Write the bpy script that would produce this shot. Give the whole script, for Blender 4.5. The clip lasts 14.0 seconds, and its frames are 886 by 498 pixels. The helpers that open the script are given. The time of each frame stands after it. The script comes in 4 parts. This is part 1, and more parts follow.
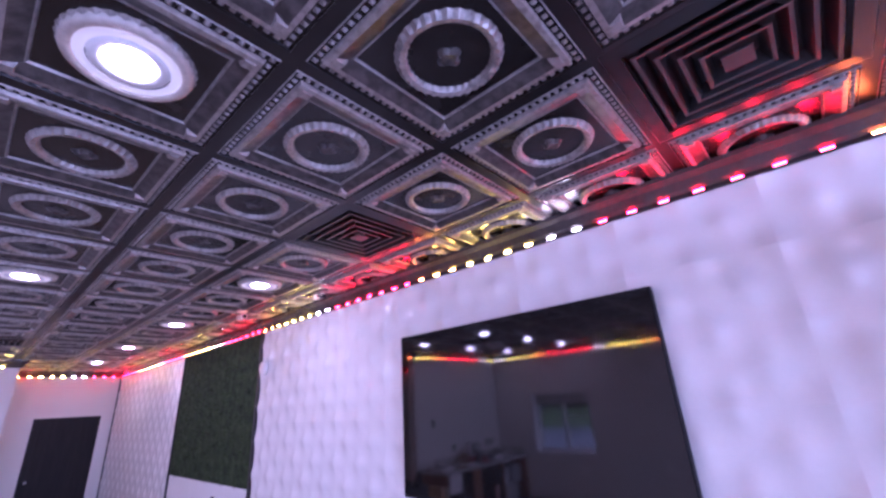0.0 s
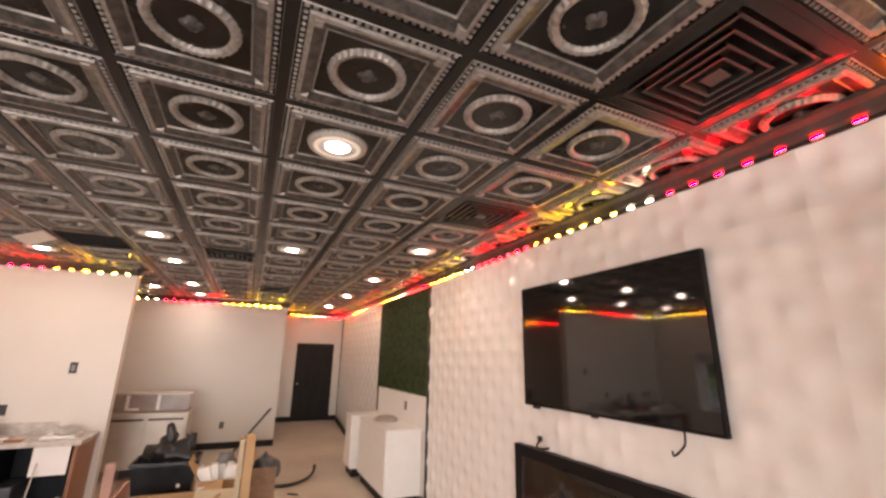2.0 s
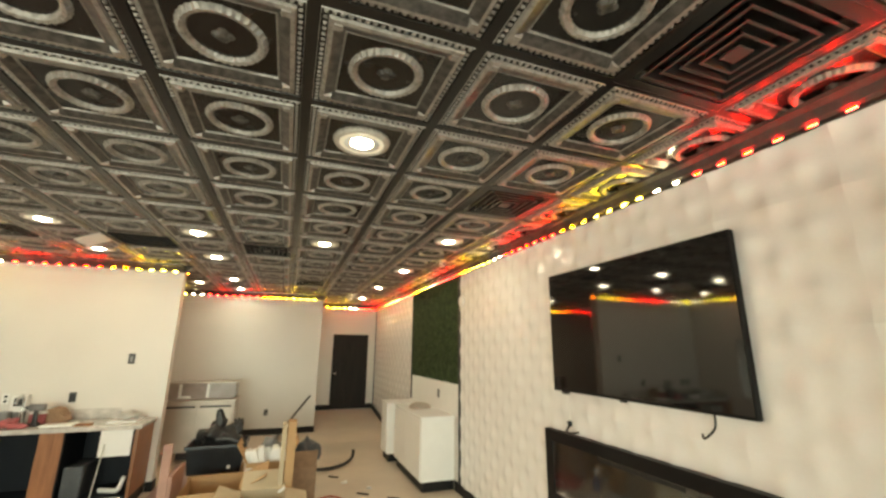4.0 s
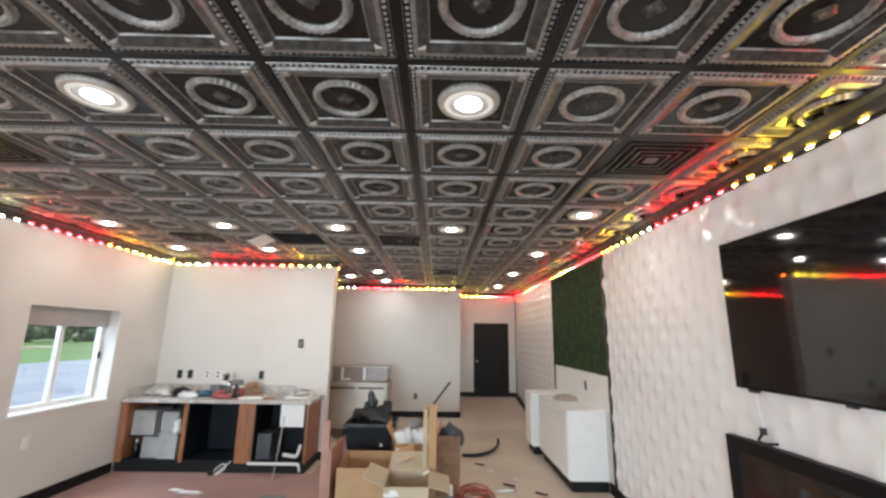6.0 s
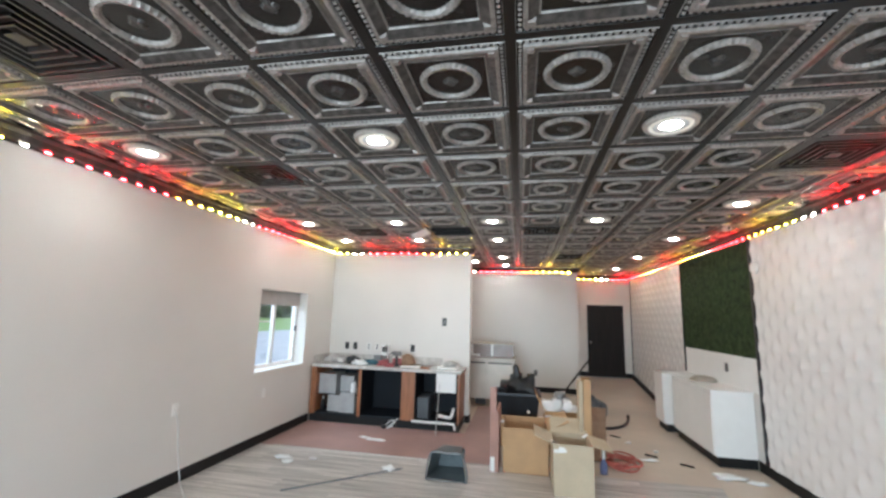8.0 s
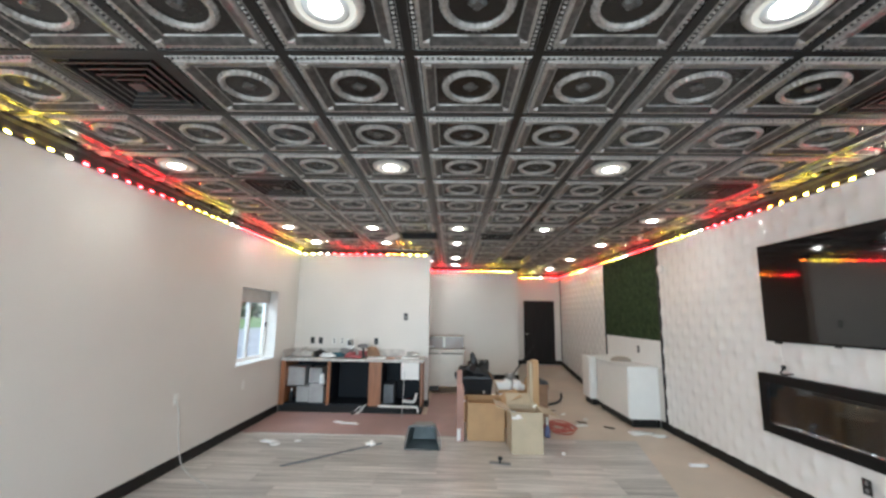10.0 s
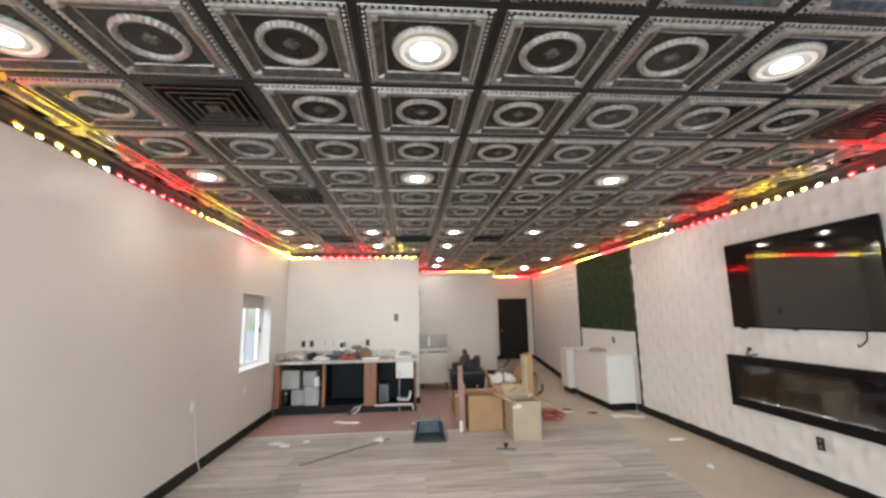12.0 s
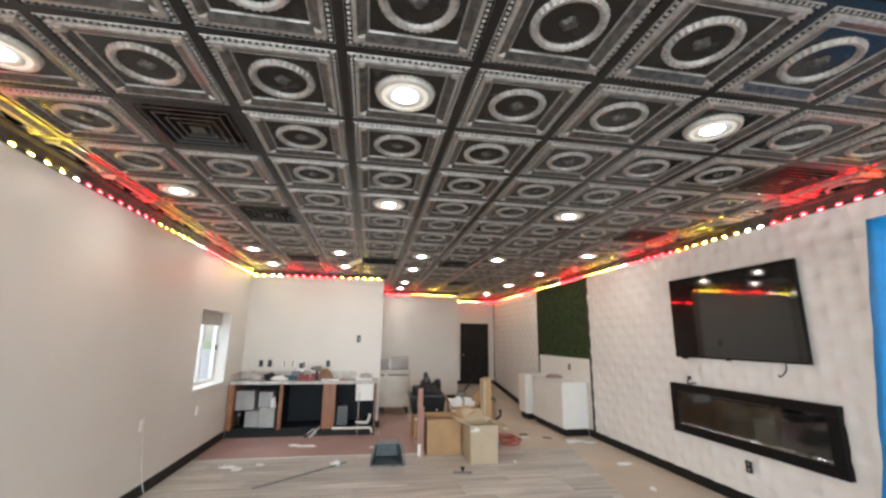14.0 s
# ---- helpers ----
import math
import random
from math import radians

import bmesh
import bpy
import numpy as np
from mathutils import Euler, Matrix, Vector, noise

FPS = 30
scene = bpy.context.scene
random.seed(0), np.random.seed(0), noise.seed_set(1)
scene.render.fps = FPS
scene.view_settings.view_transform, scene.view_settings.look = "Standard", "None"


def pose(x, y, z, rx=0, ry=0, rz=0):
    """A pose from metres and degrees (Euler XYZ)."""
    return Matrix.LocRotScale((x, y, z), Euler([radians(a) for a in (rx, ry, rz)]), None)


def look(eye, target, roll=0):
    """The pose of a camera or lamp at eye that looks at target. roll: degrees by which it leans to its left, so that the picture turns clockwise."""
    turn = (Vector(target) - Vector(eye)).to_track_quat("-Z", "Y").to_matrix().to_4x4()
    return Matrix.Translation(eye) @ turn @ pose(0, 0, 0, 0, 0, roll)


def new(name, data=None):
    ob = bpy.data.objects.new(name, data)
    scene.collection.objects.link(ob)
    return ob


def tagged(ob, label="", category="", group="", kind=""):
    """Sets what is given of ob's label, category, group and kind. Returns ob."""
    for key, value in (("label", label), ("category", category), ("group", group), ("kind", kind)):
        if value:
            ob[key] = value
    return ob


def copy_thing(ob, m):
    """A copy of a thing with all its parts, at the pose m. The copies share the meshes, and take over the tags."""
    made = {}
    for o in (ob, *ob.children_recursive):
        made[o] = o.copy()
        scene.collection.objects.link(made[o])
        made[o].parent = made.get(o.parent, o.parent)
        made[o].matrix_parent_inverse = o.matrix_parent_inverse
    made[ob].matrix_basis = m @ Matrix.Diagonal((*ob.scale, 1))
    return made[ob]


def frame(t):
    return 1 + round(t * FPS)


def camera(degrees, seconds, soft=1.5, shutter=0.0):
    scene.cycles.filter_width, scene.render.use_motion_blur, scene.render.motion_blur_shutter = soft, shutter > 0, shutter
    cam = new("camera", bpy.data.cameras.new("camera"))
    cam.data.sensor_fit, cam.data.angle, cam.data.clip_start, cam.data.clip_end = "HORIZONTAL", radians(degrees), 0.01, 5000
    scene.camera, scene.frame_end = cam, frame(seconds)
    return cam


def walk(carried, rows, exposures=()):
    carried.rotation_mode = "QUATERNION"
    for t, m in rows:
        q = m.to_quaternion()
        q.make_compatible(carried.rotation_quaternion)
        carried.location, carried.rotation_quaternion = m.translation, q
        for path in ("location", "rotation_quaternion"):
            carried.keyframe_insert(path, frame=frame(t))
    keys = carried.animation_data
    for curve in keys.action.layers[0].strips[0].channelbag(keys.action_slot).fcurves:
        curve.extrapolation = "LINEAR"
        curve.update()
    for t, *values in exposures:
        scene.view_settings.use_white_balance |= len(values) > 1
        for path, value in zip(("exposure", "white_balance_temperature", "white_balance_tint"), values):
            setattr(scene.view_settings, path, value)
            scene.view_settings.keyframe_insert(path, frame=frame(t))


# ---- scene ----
cam = camera(94.3, 14.0, soft=2.7)
PATH = [
    (0, (2.026, 0.970, 1.833), (3.442, 2.198, 2.530), -3.6),
    (0.5, (1.861, 0.330, 1.688), (2.945, 1.887, 2.321), 1.6),
    (1, (1.815, 0.140, 1.675), (2.762, 1.809, 2.239), 2.5),
    (1.5, (1.82, 0.107, 1.666), (2.677, 1.831, 2.208), 2.1),
    (2, (1.833, 0.105, 1.661), (2.636, 1.862, 2.177), 1.1),
    (2.2, (1.821, 0.024, 1.655), (2.585, 1.806, 2.143), 0.9),
    (4.3, (1.861, 0.041, 1.633), (2.488, 1.881, 2.101), 0.4),
    (4.5, (1.885, 0.05, 1.63), (2.457, 1.909, 2.096), 0.6),
    (5, (1.989, 0.125, 1.625), (2.406, 2.03, 2.067), 0.7),
    (5.5, (2.041, 0.252, 1.612), (2.253, 2.192, 2.052), 1.0),
    (6, (1.996, 0.292, 1.603), (2.018, 2.248, 2.022), 0.9),
    (6.5, (1.874, 0.183, 1.589), (1.727, 2.138, 1.988), 1.1),
    (7, (1.617, -0.034, 1.57), (1.328, 1.908, 1.949), 1.4),
    (7.5, (1.431, -0.257, 1.567), (1.054, 1.672, 1.934), 1.8),
    (7.7, (1.36, -0.288, 1.584), (0.973, 1.648, 1.909), 1.7),
    (10, (0.823, -1.16, 1.519), (0.78, 0.814, 1.836), 0.9),
    (10.5, (0.671, -1.214, 1.506), (0.693, 0.763, 1.81), 0.0),
    (11, (0.443, -1.301, 1.483), (0.528, 0.675, 1.776), -0.7),
    (11.5, (0.211, -1.392, 1.521), (0.357, 0.582, 1.813), -1.2),
    (12, (0.222, -1.454, 1.513), (0.39, 0.514, 1.829), -1.0),
    (12.5, (0.222, -1.497, 1.505), (0.439, 0.46, 1.855), -0.7),
    (13, (0.171, -1.528, 1.496), (0.444, 0.417, 1.873), -0.1),
    (13.5, (0.194, -1.578, 1.504), (0.511, 0.353, 1.915), 0.3),
    (14, (0.181, -1.626, 1.501), (0.514, 0.3, 1.927), 0.7),
]
EXPOSURES = [
    (0, 0.15, 4700, 58), (0.5, 0.15, 5300, 46), (0.85, 0.15, 5100, 50), (1, -0.04, 7900, 26), (1.25, 0.16, 7900, 24), (2.2, 0.26, 7700, 24), (4.3, 0.34, 8300, -13), (4.55, 0.34, 8500, -17), (4.9, 0.31, 7400, -13), (5.15, 0.31, 7200, -13),
    (5.45, 0.31, 4450, 60), (5.6, 0.31, 4550, 54), (5.85, 0.31, 5900, 6), (6.5, 0.31, 5800, 4), (7.7, 0.31, 5650, 3), (10, 0.14, 5750, 2), (10.6, 0.18, 5800, 4), (11, 0.3, 6450, 8), (12, 0.12, 6300, 7), (14, 0.1, 6300, 7),
]
walk(cam, [(t, look(e, g, r)) for t, e, g, r in PATH], EXPOSURES)

# ---- light of the place ----
world = bpy.data.worlds.new("sky")
scene.world = world
world.use_nodes = True
wn = world.node_tree
sky = wn.nodes.new("ShaderNodeTexSky")
sky.sky_type = "NISHITA"
sky.sun_disc = False
sky.sun_elevation, sky.sun_rotation = radians(55), radians(143)
wn.links.new(sky.outputs["Color"], wn.nodes["Background"].inputs["Color"])
wn.nodes["Background"].inputs["Strength"].default_value = 0.15

sun = new("sun", bpy.data.lights.new("sun", "SUN"))
sun.data.energy, sun.data.angle, sun.data.color = 3.0, radians(3), (1, 0.97, 0.92)
sun.matrix_world = look((0, 0, 20), (-6.0, 8.0, 3.0))


def window_light(name, width, height, watts, colour, m):
    """An area lamp standing in for sky light, in or outside an opening."""
    lamp = new(name, bpy.data.lights.new(name, "AREA"))
    lamp.data.shape, lamp.data.size, lamp.data.size_y = "RECTANGLE", width, height
    lamp.data.energy, lamp.data.color = watts, colour
    lamp.matrix_world = m
    return lamp


# ---- materials ----
def mat(name, colour, rough=0.6, metal=0.0, vary=0.12, scale=6.0, fine=60.0, bump=0.1, rand=0.0, spec=0.5, stretch=(1, 1, 1), second=None, amount=0.5, coat=0.0):
    """A surface with broad stains, fine grain, a little relief and, where given, a second colour in patches."""
    m = bpy.data.materials.new(name)
    m.use_nodes = True
    nt = m.node_tree
    b = nt.nodes["Principled BSDF"]
    b.inputs["Roughness"].default_value = rough
    b.inputs["Metallic"].default_value = metal
    b.inputs["Specular IOR Level"].default_value = spec
    b.inputs["Coat Weight"].default_value = coat
    co = nt.nodes.new("ShaderNodeTexCoord")
    mp = nt.nodes.new("ShaderNodeMapping")
    mp.inputs["Scale"].default_value = stretch
    nt.links.new(co.outputs["Object"], mp.inputs["Vector"])
    grain_at = mp.outputs["Vector"]
    if rand:
        info = nt.nodes.new("ShaderNodeObjectInfo")
        far = nt.nodes.new("ShaderNodeMath")
        far.operation, far.inputs[1].default_value = "MULTIPLY", 60.0
        nt.links.new(info.outputs["Random"], far.inputs[0])
        move = nt.nodes.new("ShaderNodeVectorMath")
        nt.links.new(mp.outputs["Vector"], move.inputs[0])
        nt.links.new(far.outputs["Value"], move.inputs[1])
        grain_at = move.outputs["Vector"]
    big = nt.nodes.new("ShaderNodeTexNoise")
    big.inputs["Scale"].default_value, big.inputs["Detail"].default_value = scale, 5
    small = nt.nodes.new("ShaderNodeTexNoise")
    small.inputs["Scale"].default_value, small.inputs["Detail"].default_value = fine, 3
    nt.links.new(grain_at, big.inputs["Vector"])
    nt.links.new(grain_at, small.inputs["Vector"])
    ramp = nt.nodes.new("ShaderNodeValToRGB")
    lo = [c * (1 - vary) for c in colour]
    hi = [min(1, c * (1 + vary)) for c in colour]
    if second:
        lo, hi = colour, second
        ramp.color_ramp.elements[0].position = max(0.0, amount - 0.12)
        ramp.color_ramp.elements[1].position = min(1.0, amount + 0.12)
    else:
        ramp.color_ramp.elements[0].position, ramp.color_ramp.elements[1].position = 0.3, 0.7
    ramp.color_ramp.elements[0].color, ramp.color_ramp.elements[1].color = (*lo, 1), (*hi, 1)
    nt.links.new(big.outputs["Fac"], ramp.inputs["Fac"])
    grain = nt.nodes.new("ShaderNodeMix")
    grain.data_type, grain.blend_type = "RGBA", "MULTIPLY"
    grain.inputs["Factor"].default_value = min(1.0, vary * 1.5)
    nt.links.new(ramp.outputs["Color"], grain.inputs[6])
    nt.links.new(small.outputs["Fac"], grain.inputs[7])
    last = grain.outputs[2]
    if rand:
        mr = nt.nodes.new("ShaderNodeMapRange")
        mr.inputs["To Min"].default_value, mr.inputs["To Max"].default_value = 1 - rand, 1 + rand
        nt.links.new(info.outputs["Random"], mr.inputs["Value"])
        hs = nt.nodes.new("ShaderNodeHueSaturation")
        nt.links.new(mr.outputs["Result"], hs.inputs["Value"])
        nt.links.new(last, hs.inputs["Color"])
        last = hs.outputs["Color"]
    nt.links.new(last, b.inputs["Base Color"])
    rr = nt.nodes.new("ShaderNodeMapRange")
    rr.inputs["To Min"].default_value, rr.inputs["To Max"].default_value = rough * 0.8, min(1, rough * 1.2)
    nt.links.new(big.outputs["Fac"], rr.inputs["Value"])
    nt.links.new(rr.outputs["Result"], b.inputs["Roughness"])
    if bump:
        bp = nt.nodes.new("ShaderNodeBump")
        bp.inputs["Strength"].default_value, bp.inputs["Distance"].default_value = bump, 0.004
        nt.links.new(small.outputs["Fac"], bp.inputs["Height"])
        nt.links.new(bp.outputs["Normal"], b.inputs["Normal"])
    return m


def glow(name, colour, strength):
    m = bpy.data.materials.new(name)
    m.use_nodes = True
    b = m.node_tree.nodes["Principled BSDF"]
    b.inputs["Base Color"].default_value = (*[min(1, c) for c in colour], 1)
    b.inputs["Emission Color"].default_value = (*colour, 1)
    b.inputs["Emission Strength"].default_value = strength
    return m


def pane_glass(name, tint=(1, 1, 1), rough=0.02):
    m = bpy.data.materials.new(name)
    m.use_nodes = True
    b = m.node_tree.nodes["Principled BSDF"]
    b.inputs["Base Color"].default_value = (*tint, 1)
    b.inputs["Roughness"].default_value = rough
    b.inputs["Transmission Weight"].default_value = 1.0
    b.inputs["IOR"].default_value = 1.45
    return m


M_PAINT = mat("wall_paint", (0.67, 0.645, 0.605), 0.36, vary=0.03, scale=1.2, fine=90, bump=0.06)
M_PANEL = mat("panel_gloss_white", (0.81, 0.80, 0.78), 0.20, vary=0.03, scale=2, fine=50, bump=0.02)
M_TIN = mat("tin_dark", (0.019, 0.0155, 0.0132), 0.26, 0.2, spec=0.45, vary=0.25, scale=9, fine=120, bump=0.10)
M_TBAR = mat("grid_dark", (0.013, 0.0108, 0.0095), 0.32, 0.2, spec=0.4, vary=0.2, scale=8, fine=90, bump=0.06)
M_SILVER = mat("tin_silver", (0.35, 0.315, 0.285), 0.40, 0.25, vary=0.2, fine=140, scale=40, bump=0.25, second=(0.20, 0.18, 0.163), amount=0.57)
M_BRUSH = mat("tin_brushed", (0.115, 0.102, 0.092), 0.38, 0.25, vary=0.3, fine=110, scale=26, bump=0.25, second=(0.045, 0.039, 0.035), amount=0.50)
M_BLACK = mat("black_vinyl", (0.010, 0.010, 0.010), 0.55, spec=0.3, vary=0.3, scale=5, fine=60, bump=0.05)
M_TRIM = mat("black_gloss_trim", (0.06, 0.054, 0.05), 0.20, vary=0.3, scale=5, fine=40, bump=0.05)
M_DOOR = mat("door_dark_wood", (0.016, 0.012, 0.010), 0.5, spec=0.2, vary=0.35, scale=3, fine=40, bump=0.1, stretch=(8, 8, 0.6))
M_CONC = mat("floor_tan", (0.63, 0.53, 0.43), 0.45, vary=0.10, scale=1.4, fine=45, bump=0.08)
M_PAPER = mat("rosin_paper", (0.42, 0.265, 0.235), 0.42, vary=0.14, scale=2.2, fine=40, bump=0.15)
M_PLANK = mat("plank_grey_oak", (0.69, 0.65, 0.605), 0.34, vary=0.36, scale=2.4, fine=22, bump=0.10, rand=0.17, stretch=(0.6, 10, 9))
M_WHITE = mat("white_laminate", (0.82, 0.82, 0.80), 0.35, vary=0.02, bump=0.02)
M_PVC = mat("white_plastic", (0.80, 0.79, 0.76), 0.35, vary=0.04, bump=0.03)
M_GRASS = mat("artificial_grass", (0.050, 0.095, 0.020), 0.8, vary=0.5, scale=12, fine=160, bump=0.6, second=(0.018, 0.042, 0.010), amount=0.5)
M_STEEL = mat("stainless", (0.48, 0.43, 0.37), 0.42, 0.6, vary=0.08, scale=4, fine=80, bump=0.04)
M_CARD = mat("cardboard", (0.50, 0.315, 0.16), 0.75, vary=0.10, scale=5, fine=70, bump=0.12)
M_CARD_PALE = mat("cardboard_pale", (0.52, 0.43, 0.30), 0.75, vary=0.08, scale=5, fine=70, bump=0.12)
M_BARWOOD = mat("bar_wood_red", (0.35, 0.145, 0.062), 0.4, vary=0.25, scale=4, fine=50, bump=0.1, stretch=(7, 7, 0.7))
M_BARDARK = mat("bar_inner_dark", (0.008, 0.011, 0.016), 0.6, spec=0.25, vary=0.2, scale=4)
M_STONE = mat("counter_stone", (0.60, 0.575, 0.54), 0.25, vary=0.25, scale=14, fine=90, bump=0.05)
M_PINK = mat("pink_board", (0.44, 0.25, 0.20), 0.65, vary=0.12, scale=5)
M_SMOKE = mat("smoked_plastic", (0.075, 0.085, 0.095), 0.3, vary=0.25, scale=7)
M_REDCORD = mat("red_cord", (0.48, 0.12, 0.09), 0.5, vary=0.15)
M_BLUE = mat("blue_film", (0.02, 0.30, 0.78), 0.35, vary=0.12, scale=6, fine=50, bump=0.3)
M_SCREEN = mat("tv_glass", (0.011, 0.0105, 0.0105), 0.05, vary=0.2, bump=0.0, spec=0.8)
M_SATIN = mat("satin_black", (0.014, 0.014, 0.015), 0.35, vary=0.2, scale=8)
M_TOTE = mat("dark_tote_plastic", (0.022, 0.028, 0.036), 0.4, vary=0.2, scale=8)
M_BOTTLE = mat("blue_grey_plastic", (0.16, 0.18, 0.34), 0.35, vary=0.15, scale=12)
M_MATTE = mat("matte_black_metal", (0.007, 0.007, 0.0075), 0.5, spec=0.2, vary=0.25, scale=6)
M_CHROME = mat("chrome", (0.75, 0.75, 0.74), 0.15, 1.0, vary=0.03, bump=0.0)
M_GREY = mat("grey_plastic", (0.22, 0.22, 0.22), 0.5, vary=0.15)
M_REDTHING = mat("red_wrap", (0.44, 0.11, 0.12), 0.5, vary=0.2, scale=12)
M_GLASS = pane_glass("clear_glass")
M_LENS = glow("lamp_lens", (1.0, 0.905, 0.79), 150)
M_LED = [glow("led_red", (1.0, 0.005, 0.008), 380), glow("led_orange", (1.0, 0.17, 0.01), 330),
         glow("led_amber", (1.0, 0.45, 0.02), 290), glow("led_yellow", (1.0, 0.70, 0.05), 270), glow("led_white", (1.0, 0.88, 0.62), 180)]
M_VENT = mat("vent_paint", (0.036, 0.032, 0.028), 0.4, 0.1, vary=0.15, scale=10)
M_PANE = mat("guard_pane", (0.34, 0.29, 0.27), 0.2, vary=0.15)
M_TEAL = mat("teal_cloth", (0.05, 0.13, 0.17), 0.8, vary=0.3, scale=15)
M_BROWNBAG = mat("brown_paper_bag", (0.34, 0.21, 0.13), 0.7, vary=0.2, scale=12)
M_BIN = mat("bin_plastic", (0.17, 0.205, 0.215), 0.3, vary=0.25, scale=9)
M_BIN.node_tree.nodes["Principled BSDF"].inputs["Transmission Weight"].default_value = 0.3
# halo of the lens put into the trim: cream ring glows, tan one fades
M_HALO = glow("lamp_halo_cream", (0.66, 0.61, 0.53), 0.5)
M_HALO_DIM = mat("lamp_trim_halo_tan", (0.44, 0.40, 0.35), 0.55, vary=0.12, scale=30)
M_OLDWHITE = mat("dusty_white", (0.52, 0.52, 0.50), 0.6, vary=0.1)
M_DRIVE = mat("pale_asphalt", (0.50, 0.51, 0.53), 0.85, vary=0.12, scale=0.4, fine=8)
M_LEAF = mat("far_foliage", (0.075, 0.13, 0.05), 0.9, vary=0.5, scale=0.9, fine=6)
M_STOCK = mat("grey_carton", (0.40, 0.40, 0.39), 0.6, vary=0.15, scale=6)
M_FIELD = mat("grass_outside", (0.26, 0.40, 0.12), 0.9, vary=0.25, scale=0.6, fine=9)


# ---- builders ----
BASE = {}
FZ = -0.11                    # floor level
PLACE = Matrix.Identity(4)    # where the next things are set up
# height stretch and overall scaling that fit things to the camera's view
STAND = Matrix.Translation((0, 0, FZ)) @ Matrix.Diagonal((1, 1, 1.142, 1))
MIDDLE = Matrix.Translation((-0.01466, 0.10995, FZ)) @ Matrix.Scale(1.0733, 4)


def thing(name, x, y, z, label, category, group="", kind=""):
    ob = new(name)
    ob.empty_display_size = 0.05
    ob.location = PLACE @ Vector((x, y, z))
    BASE[ob] = PLACE @ Vector((x, y, z))
    return tagged(ob, label, category, group, kind)


def finish(name, bm, material, smooth=False):
    me = bpy.data.meshes.new(name)
    bmesh.ops.recalc_face_normals(bm, faces=bm.faces)
    if smooth:
        for f in bm.faces:
            f.smooth = True
    bm.to_mesh(me)
    bm.free()
    for m in (material if isinstance(material, (list, tuple)) else [material]):
        me.materials.append(m)
    return me


def part(name, bm, material, parent, label="", smooth=False, kind=""):
    """Links a bmesh, in world metres, as one mesh under a thing or a part."""
    base = BASE[parent]
    bm.transform(PLACE)
    bmesh.ops.translate(bm, verts=bm.verts, vec=-base)
    ob = new(name, finish(name, bm, material, smooth))
    ob.parent = parent
    BASE[ob] = base
    return tagged(ob, label, kind=kind)


def solid(name, bm, material, label="", category="", kind="", group="", smooth=False):
    ob = new(name, finish(name, bm, material, smooth))
    BASE[ob] = Vector((0, 0, 0))
    return tagged(ob, label, category, group, kind)


def box(x0, x1, y0, y1, z0, z1, bev=0.0, bm=None, turn=0.0):
    out = bm or bmesh.new()
    m = Matrix.Translation(((x0 + x1) / 2, (y0 + y1) / 2, (z0 + z1) / 2)) @ Matrix.Rotation(radians(turn), 4, "Z") @ Matrix.Diagonal((x1 - x0, y1 - y0, z1 - z0, 1))
    made = bmesh.ops.create_cube(out, size=1, matrix=m)
    if bev:
        edges = list({e for v in made["verts"] for e in v.link_edges})
        bmesh.ops.bevel(out, geom=edges, offset=bev, segments=2, affect="EDGES", profile=0.6)
    return out


def rod(a, b, r, bm=None, n=10, r2=None):
    """A round bar from a to b."""
    out = bm or bmesh.new()
    a, b = Vector(a), Vector(b)
    m = Matrix.Translation((a + b) / 2) @ (b - a).to_track_quat("Z", "Y").to_matrix().to_4x4()
    bmesh.ops.create_cone(out, cap_ends=True, segments=n, radius1=r, radius2=r if r2 is None else r2, depth=(b - a).length, matrix=m)
    return out


def tube(points, r, n=8, bm=None):
    """A round bent bar through points, smoothed."""
    out = bm or bmesh.new()
    pts = [Vector(p) for p in points]
    fine = []
    for i in range(len(pts) - 1):
        p0, p1, p2, p3 = pts[max(0, i - 1)], pts[i], pts[i + 1], pts[min(len(pts) - 1, i + 2)]
        for k in range(6):
            t = k / 6
            fine.append(0.5 * (2 * p1 + (p2 - p0) * t + (2 * p0 - 5 * p1 + 4 * p2 - p3) * t * t + (3 * p1 - p0 - 3 * p2 + p3) * t ** 3))
    fine.append(pts[-1])
    rings = []
    side = Vector((0.31, 0.42, 0.85))
    for i, p in enumerate(fine):
        d = (fine[min(i + 1, len(fine) - 1)] - fine[max(i - 1, 0)]).normalized()
        u = d.cross(side)
        u = u.normalized() if u.length > 1e-4 else d.orthogonal().normalized()
        v = d.cross(u)
        rings.append([out.verts.new(p + r * (math.cos(2 * math.pi * k / n) * u + math.sin(2 * math.pi * k / n) * v)) for k in range(n)])
    for a, b in zip(rings, rings[1:]):
        for k in range(n):
            out.faces.new((a[k], a[(k + 1) % n], b[(k + 1) % n], b[k]))
    out.faces.new(rings[0][::-1])
    out.faces.new(rings[-1])
    return out


def lathe(x, y, z, profile, n=24, bm=None, caps=True):
    """Turns (radius, height) pairs round a vertical axis."""
    out = bm or bmesh.new()
    rings = [[out.verts.new((x + r * math.cos(2 * math.pi * k / n), y + r * math.sin(2 * math.pi * k / n), z + h)) for k in range(n)] for r, h in profile]
    for a, b in zip(rings, rings[1:]):
        for k in range(n):
            out.faces.new((a[k], a[(k + 1) % n], b[(k + 1) % n], b[k]))
    if caps and profile[0][0] > 1e-4:
        out.faces.new(rings[0][::-1])
    if caps and profile[-1][0] > 1e-4:
        out.faces.new(rings[-1])
    bmesh.ops.remove_doubles(out, verts=out.verts, dist=1e-5)
    return out


